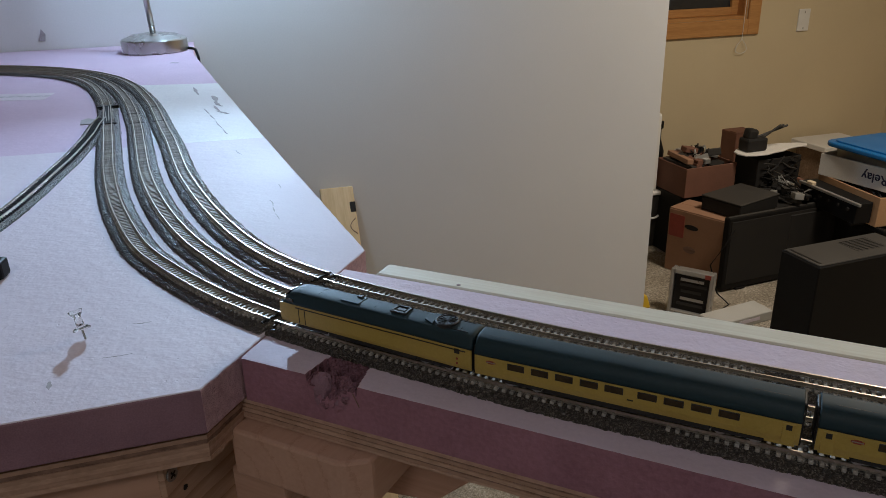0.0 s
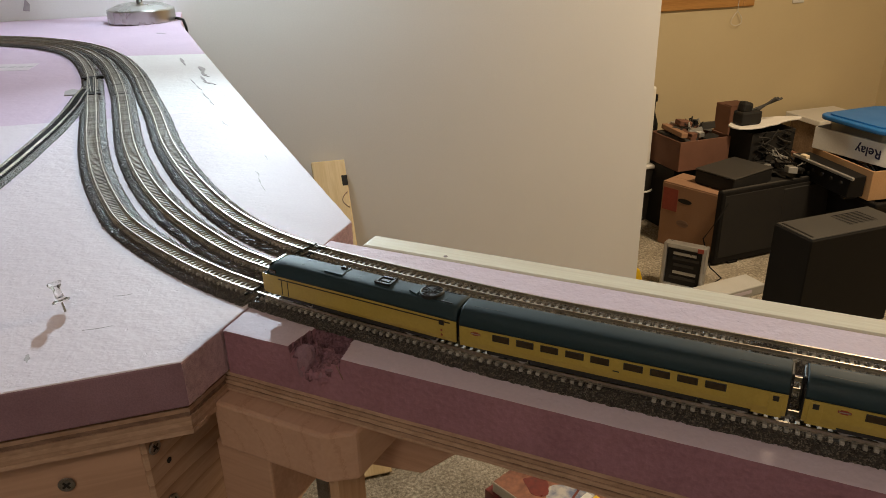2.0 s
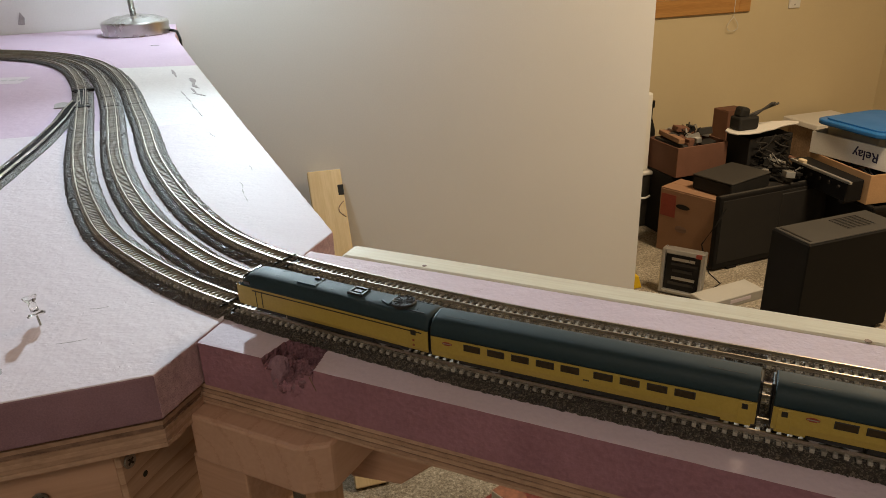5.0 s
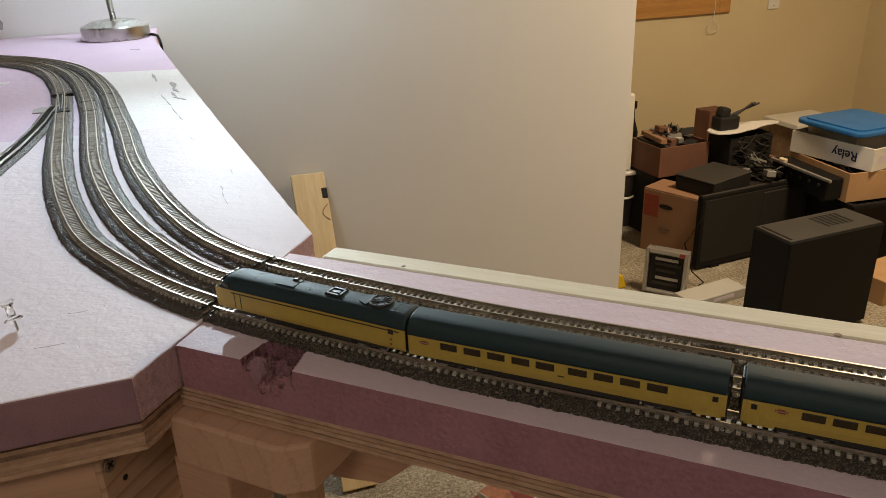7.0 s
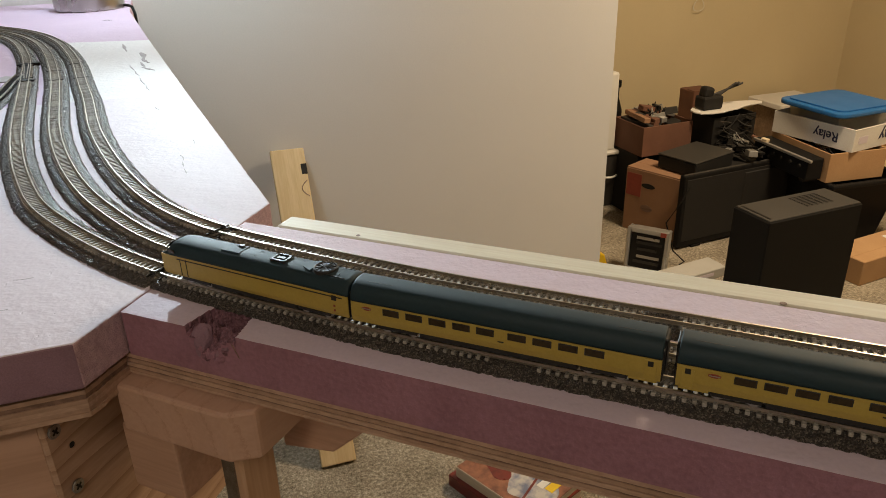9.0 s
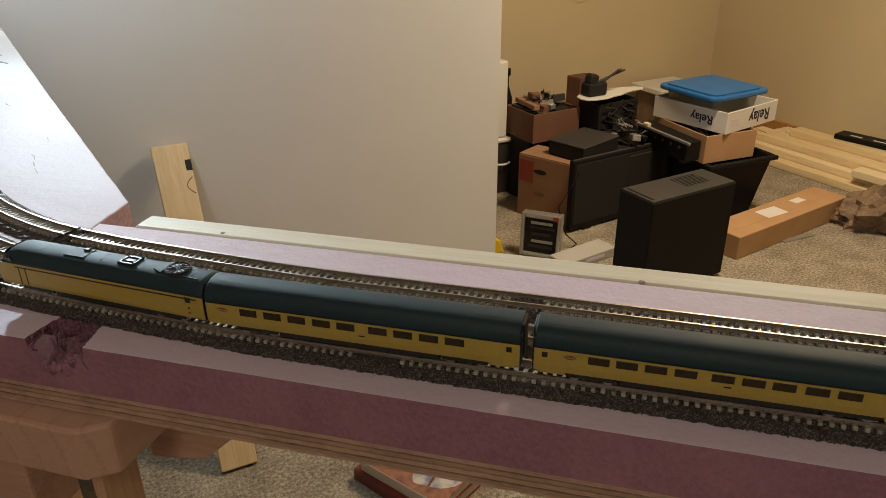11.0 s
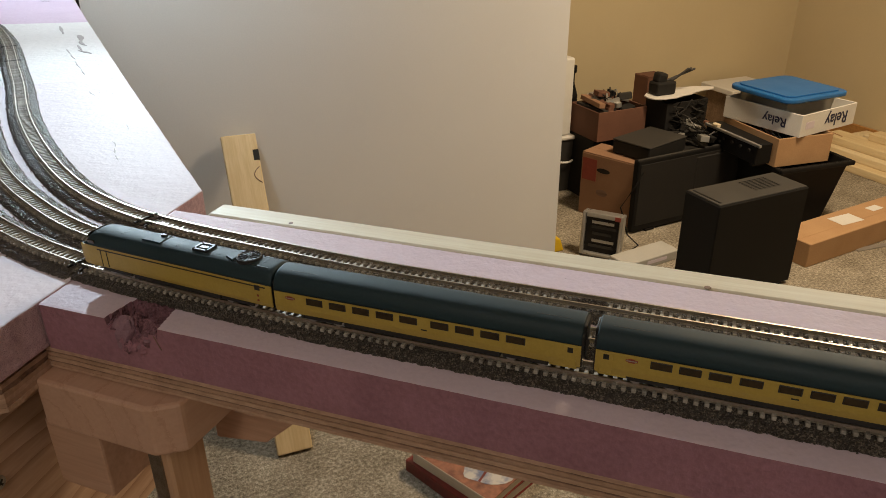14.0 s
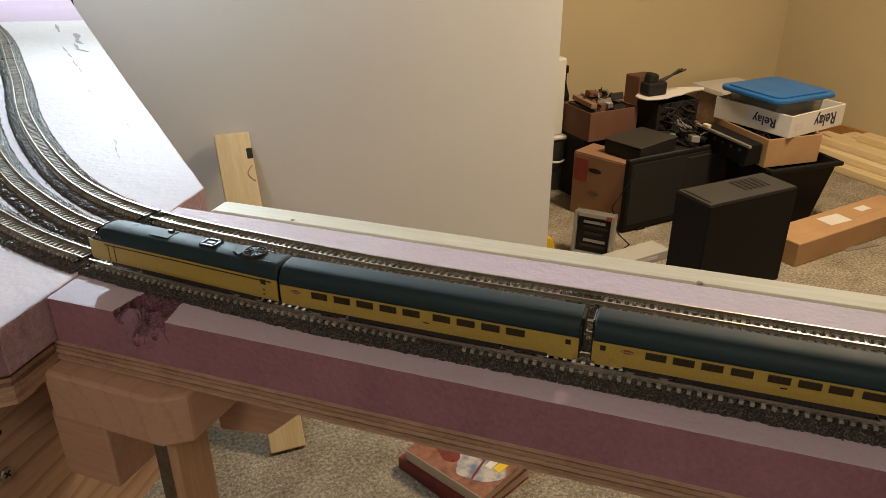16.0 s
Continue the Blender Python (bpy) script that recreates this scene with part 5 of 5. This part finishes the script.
for k in range(3):
    part("foot", rod(0.008, 0.004, ((-0.1, 0.1, 0.0)[k], (-0.07, -0.07, 0.07)[k], 0), sides=10), BLACK_MATT, recv)
prop = part("dark_carton", block((0.20, 0.15, 0.288), (0, 0, 0.144), bevel=0.004), BLACK_MATT)
prop.matrix_world = pose(1.225, 3.20, 0, 0, 0, 36.4)
tagged(prop, "dark box under the flat black receiver", "box")

tv = thing("flat_television", pose(1.05, 2.905, 0, 0, 0, 23.5), "black flat television standing among the boxes", "television")
part("bezel", block((0.47, 0.030, 0.318), (0.235, 0.0155, 0.167), bevel=0.006, seg=2), BLACK, tv)
part("screen", block((0.44, 0.003, 0.272), (0.235, 0.0, 0.172), bevel=0.001), BLACK_MATT, tv, "matt black screen")
part("back_cover", block((0.40, 0.016, 0.26), (0.235, 0.0382, 0.165), bevel=0.006), BLACK_MATT, tv)
part("top_trim", block((0.46, 0.012, 0.003), (0.235, 0.012, 0.3265)), DARK_GREY, tv)
for x in (0.10, 0.37):
    part("foot", block((0.05, 0.045, 0.010), (x, 0.02, 0.005), bevel=0.002), BLACK, tv)
tub2 = thing("storage_tub", pose(1.745, 3.085, 0, 0, 0, 15), "black plastic tub with a flared rim on the carpet", "storage tub")
tray("tub", (0.34, 0.38, 0.295), 0.006, BLACK, tub2, taper=0.045)
for a, b, x, y in ((0, -1, 0.376, 0.018), (0, 1, 0.376, 0.018), (-1, 0, 0.018, 0.38), (1, 0, 0.018, 0.38)):
    part("rim", block((x, y, 0.020), (a * 0.179, b * 0.199, 0.286), bevel=0.006, seg=2), BLACK, tub2)

carton = thing("open_carton", pose(1.60, 2.873, 0.2975, 0, 0, 13.7) @ pose(0.133, 0.18, 0), "open brown carton with cables and circuit boards", "cardboard box")
tray("carton", (0.266, 0.36, 0.120), 0.005, CARD, carton)
part("flap", block((0.09, 0.20, 0.004), (0.170, -0.05, 0.105), (0, 22, 0)), CARD, carton)
amp = thing("black_amplifier", pose(1.60, 2.873, 0.2975, 0, 0, 13.7) @ pose(-0.045, 0.19, 0), "black amplifier with knobs and a silver edge", "amplifier")
part("case", block((0.075, 0.34, 0.085), (0, 0, 0.055), bevel=0.003), BLACK, amp)
part("trim", block((0.012, 0.35, 0.012), (-0.040, -0.01, 0.094), (0, 0, 2), bevel=0.002), SILVER, amp, "silver trim strip")
part("clip", block((0.020, 0.035, 0.016), (-0.040, 0.10, 0.104), (0, 0, 8), bevel=0.003), PINE_PALE, amp)
for k in range(5):
    part("knob", rod(0.007, 0.009, (-0.037, -0.13 + 0.055 * k, 0.065), (0, -90, 0), 14), BLACK_MATT, amp)
for y in (-0.14, 0.14):
    part("foot", block((0.06, 0.02, 0.013), (0, y, 0.0065)), BLACK_MATT, amp)
relay = thing("relay_box", pose(1.753, 3.132, 0.4180, 0, 0, 28.5), "white cardboard tray lettered Relay upside down", "cardboard box")
RX, RY, RZ = 0.365, 0.375, 0.092
tray("tray", (RX, RY, RZ), 0.005, WHITE_CARD, relay)
writing("Relay", 0.070, pose(0.050, -RY / 2 - 0.0008, 0.046, 90, 180, 0), relay, INK)
writing("Relay", 0.052, pose(-RX / 2 - 0.0008, -0.065, 0.046, 90, 180, -90), relay, INK)
part("print_bar", block((0.055, 0.0012, 0.030), (-0.125, -RY / 2, 0.044)), PATCH, relay, "faint grey print")
bin_ob = thing("clear_bin", pose(1.722, 3.112, 0.4240, 0, 0, 22), "clear plastic bin with a blue lid in the white tray", "storage bin")
tray("bin", (0.275, 0.255, 0.128), 0.004, FROSTED, bin_ob, taper=0.014)
part("lid", prism(rounded(0.350, 0.335, 0.045), 0.124, 0.144, bevel=0.006), BLUE, bin_ob, "bright blue plastic lid")
part("lid_panel", prism(rounded(0.300, 0.285, 0.035), 0.1435, 0.150, bevel=0.002), BLUE, bin_ob)
part("contents", block((0.235, 0.215, 0.112), (0, 0, 0.061), bevel=0.012), GREY_CARD, bin_ob, "pale contents")

random.seed(11)


def junk(name, m, size, count, label, mats):
    """A jumble of small boxes, boards and cables in a carton."""
    ob = thing(name, m, label, "electronics")
    for k in range(count):
        sx, sy, sz = random.uniform(0.02, 0.09), random.uniform(0.015, 0.05), random.uniform(0.006, 0.03)
        part("component", block((sx, sy, sz), (random.uniform(-0.5, 0.5) * (size[0] - sx), random.uniform(-0.5, 0.5) * (size[1] - sy), random.uniform(0.02, size[2])),
                                (random.uniform(-18, 18), random.uniform(-18, 18), random.uniform(0, 180)), bevel=0.002), random.choice(mats), ob)
    for k in range(6):
        a = random.uniform(0, 6.3)
        line = [Vector(((size[0] * 0.36) * math.cos(a + 0.5 * i) * (0.4 + 0.1 * (i % 4)), size[1] * 0.36 * math.sin(a + 0.7 * i), size[2] * (0.8 + 0.25 * math.sin(i * 1.3 + k)))) for i in range(9)]
        part("cable", tube(line, 0.003, 6), random.choice((BLACK, SILVER, BLACK_MATT)), ob)
    return ob


MIX = (BLACK, BLACK_MATT, DARK_GREY, BLACK, CARD_DARK, BLACK, DARK_GREY, BLACK_MATT, CARD_DARK, SILVER)
crate_ob = part("dark_crate", block((0.26, 0.30, 0.298), (0, 0, 0.149), bevel=0.006), BLACK_MATT)
crate_ob.matrix_world = pose(1.40, 3.215, 0, 0, 0, 23.5)
tagged(crate_ob, "dark crate behind the television", "crate")
junk("electronics_pile", pose(1.40, 3.215, 0.285, 0, 0, 23.5), (0.26, 0.30, 0.09), 26, "jumble of black and silver electronics and cables", MIX)
junk("electronics_pile", pose(1.60, 2.873, 0.302, 0, 0, 13.7) @ pose(0.133, 0.18, 0), (0.24, 0.32, 0.09), 16, "jumble of circuit boards and cables in a carton", MIX)

stand = part("low_shelf", block((0.46, 0.26, 0.296), (0, 0, 0.148), bevel=0.004), BLACK_MATT)
stand.matrix_world = pose(1.235, 3.505, 0, 0, 0, 22)
tagged(stand, "dark low cabinet under the cartons", "cabinet")
brown = thing("open_carton", pose(0.963, 3.255, 0.2968, 0, 0, 22) @ pose(0.1325, 0.11, 0), "low dark brown carton full of small electronics", "cardboard box")
tray("carton", (0.265, 0.22, 0.135), 0.005, CARD_DARK, brown)
junk("electronics_pile", pose(0.963, 3.255, 0.32, 0, 0, 22) @ pose(0.1325, 0.11, 0), (0.25, 0.19, 0.165), 34, "small black gadgets and cables in a carton", MIX)
random.seed(17)
for k, mat in enumerate((DARK_GREY, CARD_DARK, BLACK, CARD_MID, CARD_DARK, SILVER)):
    st = part("boxed_kit", block((0.030, 0.19, 0.022), bevel=0.002), mat)
    st.matrix_world = pose(0.963, 3.255, 0.4180 + 0.006 * (k % 2), 0, 0, 22) @ pose(0.034 + 0.034 * (k % 3), 0.10, 0.026 * (k // 3) + 0.008, random.uniform(-4, 4), random.uniform(-10, 10), random.uniform(-14, 6))
    tagged(st, "long narrow box lying on the gadgets in a carton", "box", "narrow boxes")
block_ob = part("carton_prop", block((0.10, 0.20, 0.296), (0, 0, 0.148), bevel=0.003), BLACK_MATT)
block_ob.matrix_world = pose(0.963, 3.255, 0, 0, 0, 22) @ pose(0.050, 0.125, 0)
tagged(block_ob, "dark upright box under the brown carton", "box")

small = thing("small_carton", pose(1.44, 4.03, 0, 0, 0, 20), "brown cardboard box standing behind the clutter", "cardboard box")
part("carton", block((0.13, 0.12, 0.420), (0, 0, 0.210), bevel=0.003), CARD_DARK, small)
part("flap", block((0.126, 0.06, 0.004), (0, -0.03, 0.4218)), CARD_DARK, small)
rack = thing("wire_bin", pose(1.375, 3.44, 0.2965, 0, 0, 22), "dark bin of tangled wires under the white board", "bin")
tray("bin", (0.24, 0.15, 0.15), 0.005, BLACK_MATT, rack)
for k in range(12):
    a = random.uniform(0, 6.3)
    wire = [Vector((0.10 * math.cos(a + 0.7 * i + k) * random.uniform(0.5, 1.1), -0.078 + 0.02 * math.sin(i + k), 0.02 + 0.018 * i + random.uniform(-0.01, 0.01))) for i in range(8)]
    part("wire", tube(wire, 0.0035, 6), random.choice((BLACK, BLACK_MATT, DARK_GREY, BLACK)), rack)
oval = [(-0.175, -0.010), (-0.165, -0.045), (-0.120, -0.066), (-0.060, -0.072), (-0.010, -0.060), (0.040, -0.058), (0.090, -0.040), (0.140, -0.030), (0.205, -0.034), (0.230, -0.012),
        (0.200, 0.020), (0.140, 0.045), (0.060, 0.060), (-0.040, 0.066), (-0.120, 0.058), (-0.165, 0.025)]
plate_ob = part("oval_board", prism(oval, 0, 0.007, bevel=0.002), WHITE_CARD)
plate_ob.matrix_world = pose(1.35, 3.405, 0.4745, 0, 0, 25)
tagged(plate_ob, "white rounded board lying on the wire bin", "board")
gad = thing("black_gadget", pose(1.275, 3.375, 0.4820, 0, 0, 20), "black metal bracket gadget on the white board", "gadget")
part("body", block((0.105, 0.07, 0.060), (0, 0, 0.030), bevel=0.010, seg=2), BLACK_MATT, gad)
part("cap", block((0.05, 0.05, 0.05), (-0.018, 0, 0.075), (0, 12, 0), bevel=0.012, seg=2), BLACK_MATT, gad)
for a, l in ((-30, 0.12), (-18, 0.15), (-38, 0.10)):
    part("arm", block((l, 0.010, 0.009), (0.06 + l * 0.2, 0.01 * a / 30, 0.080), (0, a, 0.5 * a), bevel=0.003), DARK_GREY, gad)
low_box = part("low_carton", block((0.28, 0.24, 0.262), (0, 0, 0.131), bevel=0.004), PAPER_BROWN)
low_box.matrix_world = pose(2.07, 4.31, 0, 0, 0, 20)
tagged(low_box, "dark brown box behind the blue lidded bin", "cardboard box")
white_box = part("white_carton", block((0.34, 0.26, 0.030), (0, 0, 0.015), bevel=0.004), WHITE_CARD)
white_box.matrix_world = pose(2.06, 4.30, 0.2625, 0, 0, 20)
tagged(white_box, "flat white cardboard box lying on a dark box", "cardboard box")

pack = thing("product_package", pose(0.868, 2.712, 0.003, -7, 0, -30), "clear boxed product package leaning on the moving box", "package")
for x, z, sx, sz in ((-0.074, 0.090, 0.014, 0.180), (0.074, 0.090, 0.014, 0.180), (0, 0.007, 0.134, 0.014), (0, 0.170, 0.134, 0.020)):
    part("edge", block((sx, 0.05, sz), (x, 0, z), bevel=0.003), SILVER, pack)
part("card", block((0.134, 0.03, 0.146), (0, 0.008, 0.087)), BLACK_MATT, pack)
for k, z in enumerate((0.04, 0.062, 0.092, 0.118, 0.138)):
    part("print_bar", block((0.10 - 0.012 * (k % 3), 0.004, 0.011), (0.006 * (k % 2), -0.0085, z)), (DARK_GREY, SILVER, DARK_GREY)[k % 3], pack)
part("red_tag", block((0.022, 0.004, 0.016), (0.060, -0.0265, 0.168)), RED, pack)
wb = thing("white_flat_box", pose(1.030, 2.655, 0, 0, 0, 26), "flat white cardboard box lying on the carpet", "cardboard box")
part("carton", block((0.270, 0.10, 0.040), (0, 0, 0.020), bevel=0.003), GREY_CARD, wb)
part("print_bar", block((0.10, 0.0014, 0.014), (0.02, -0.0502, 0.022)), PATCH, wb)
yt = part("yellow_tool", prism([(-0.03, 0), (0.03, 0), (0.012, 0.055), (-0.022, 0.07)], -0.025, 0.025, bevel=0.006), YELLOW_TAPE)
yt.matrix_world = pose(0.700, 2.785, 0, 90, 0, 20)
tagged(yt, "small yellow plastic object on the carpet", "object")
gt = thing("grey_tub", pose(0.815, 3.525, 0, 0, 0, 20), "grey plastic tub with a pale lid by the wall", "storage tub")
tray("tub", (0.25, 0.25, 0.262), 0.005, DARK_GREY, gt, taper=0.02)
part("lid", block((0.27, 0.27, 0.02), (0, 0, 0.273), bevel=0.006), WHITE_CARD, gt)
part("handle", tube([Vector((-0.04 + 0.02 * i, -0.128 - 0.02 * math.sin(math.pi * i / 4), 0.16)) for i in range(5)], 0.005, 8), WHITE_PLASTIC, gt)
wt = part("white_appliance", block((0.14, 0.12, 0.36), (0, 0, 0.18), bevel=0.01, seg=2), WHITE_PLASTIC)
wt.matrix_world = pose(0.794, 3.455, 0.2835, 0, 0, 20)
tagged(wt, "tall white plastic box standing on the grey tub", "box")
bottle = part("dark_bottle", lathe([(0.028, 0), (0.030, 0.01), (0.030, 0.15), (0.012, 0.21), (0.012, 0.255), (0.020, 0.260), (0.020, 0.290)], 20), BLACK)
bottle.matrix_world = pose(0.905, 3.575, 0.2840)
tagged(bottle, "dark bottle with a round cap", "bottle")

cab = [Vector((0.98, 2.72, 0.006)), Vector((1.03, 2.74, 0.03)), Vector((1.00, 2.80, 0.05)), Vector((0.97, 2.83, 0.16)), Vector((1.02, 2.835, 0.24)), Vector((1.06, 2.86, 0.297))]
tagged(part("loose_cable", tube(cab, 0.003, 8), BLACK), "black cable hanging down the cardboard box", "cable")

longbox = thing("long_carton", pose(1.634, 2.556, 0, 0, 0, 26), "long flat brown carton with a white address label on the carpet", "cardboard box")
part("carton", block((0.76, 0.16, 0.10), (0.38, 0.08, 0.05), bevel=0.003), CARD, longbox)
part("shipping_label", block((0.125, 0.075, 0.0012), (0.330, 0.085, 0.1006), (0, 0, -4)), WHITE_CARD, longbox)
part("shipping_label", block((0.07, 0.04, 0.0012), (0.54, 0.100, 0.1006)), WHITE_CARD, longbox)
part("tape", block((0.70, 0.05, 0.0008), (0.36, 0.08, 0.1002)), CARD, longbox)

random.seed(5)
# (u, v of the near end's middle, height, turn, width, length) of each plank in the pile
for k, (u, v, z, turn, wide, ln) in enumerate(((3.545, 1.75, 0.0, 3.0, 0.135, 2.10), (3.700, 1.80, 0.0, 1.0, 0.138, 2.25), (3.848, 1.82, 0.0, -0.4, 0.130, 2.20), (3.580, 1.86, 0.0385, 2.2, 0.110, 1.95),
                                               (3.715, 1.78, 0.0385, 0.6, 0.138, 2.30), (3.856, 1.78, 0.0385, 0.2, 0.115, 2.20), (3.650, 1.84, 0.077, 2.6, 0.138, 2.05), (3.805, 1.70, 0.077, 1.2, 0.138, 2.10),
                                               (3.745, 1.72, 0.1155, 3.2, 0.090, 1.90), (3.560, 1.50, 0.0772, 6.0, 0.080, 1.30))):
    pk = part("lumber_plank", block((wide, ln, 0.038), (0, 0, 0.0192), bevel=0.003), (PINE_PALE_Y, PINE_PALE_Y2)[k % 2])
    pk.matrix_world = ROOM @ pose(u, v, z, 0, 0, turn)
    tagged(pk, "pale pine plank in a pile along the wall", "plank", "lumber pile")

bag = bmesh.new()
bmesh.ops.create_icosphere(bag, subdivisions=4, radius=1.0)
for v in bag.verts:
    d, _ = noise.voronoi(v.co * 2.6 + Vector((3.1, 0.4, 7.7)))
    k = 0.80 + 0.42 * (d[1] - d[0]) + 0.30 * noise.noise(v.co * 1.9)
    v.co = Vector((v.co.x * 0.24 * k, v.co.y * 0.15 * k, max(0.0, 0.070 + v.co.z * 0.140 * k + 0.03 * v.co.x)))
bag_ob = part("paper_bag", bag, PAPER_BROWN)
bag_ob.matrix_world = pose(2.46, 2.78, 0, 0, 0, -12)
tagged(bag_ob, "crumpled brown paper bag on the carpet", "paper bag")
crate = thing("black_printed_box", ROOM @ pose(3.790, 2.20, 0.1545, 0, 0, 10), "flat black printed box on the lumber pile", "box")
part("carton", block((0.10, 0.50, 0.026), (0, 0, 0.013), bevel=0.003), BLACK, crate)
for y, ln in ((-0.16, 0.09), (0.0, 0.13), (0.15, 0.06)):
    part("print_bar", block((0.014, ln, 0.0008), (-0.018, y, 0.0262)), WHITE_CARD, crate)
stick = part("paper_scrap", block((0.17, 0.025, 0.004), (0, 0, 0.002)), SILVER)
stick.matrix_world = pose(1.995, 2.712, 0.0005, 0, 0, 15)
tagged(stick, "thin pale scrap strip lying on the carpet", "scrap")

# books on the carpet under the bridge
def book(m, size, cover, back, label):
    w, dpt, h = size
    b = thing("book", m, label, "book", "books on the carpet")
    part("paper_block", block((w - 0.008, dpt - 0.008, h - 0.006), (0.002, 0, h / 2)), PAGES, b)
    part("cover", block((w, dpt, 0.003), (0, 0, h - 0.0015), bevel=0.0008), cover, b)
    part("cover", block((w, dpt, 0.003), (0, 0, 0.0015), bevel=0.0008), COVER_RED, b)
    part("spine", block((0.004, dpt, h), (-w / 2 + 0.001, 0, h / 2), bevel=0.001), back, b)
    return b


book(pose(0.248, 1.522, 0.0, 0, 0, 42), (0.205, 0.262, 0.034), COVER_RED, COVER_RED, "thick dark red paperback lying on the carpet")
bk = book(pose(0.262, 1.524, 0.0345, 0, 0, 44.5), (0.20, 0.250, 0.030), COVER_PIC, PAGES, "glossy illustrated brown book on top of another book")
blot = [(0.068 * math.cos(a) * (1 + 0.16 * math.sin(3 * a + 0.7)) - 0.012, 0.060 * math.sin(a) * (1 + 0.14 * math.cos(4 * a)) - 0.052) for a in np.linspace(0, 2 * math.pi, 28, endpoint=False)]
part("picture", prism(blot, 0.0299, 0.0305), PICTURE, bk, "blue and white cover picture")
patch = [(0.030 * math.cos(a) * (1 + 0.25 * math.sin(2 * a)) - 0.030, 0.036 * math.sin(a) * (1 + 0.2 * math.cos(3 * a)) + 0.040) for a in np.linspace(0, 2 * math.pi, 22, endpoint=False)]
part("picture_red", prism(patch, 0.0299, 0.0307), COVER_RED, bk, "dark red patch of the cover picture")
part("title_bar", block((0.052, 0.022, 0.0008), (0.018, -0.092, 0.0308)), YELLOW_TAPE, bk, "yellow title block")
part("title_bar", block((0.050, 0.018, 0.0008), (0.012, -0.069, 0.0308)), WHITE_CARD, bk, "white title block")
part("picture_line", block((0.120, 0.006, 0.0006), (-0.01, -0.050, 0.0307), (0, 0, 14)), COVER_RED, bk)
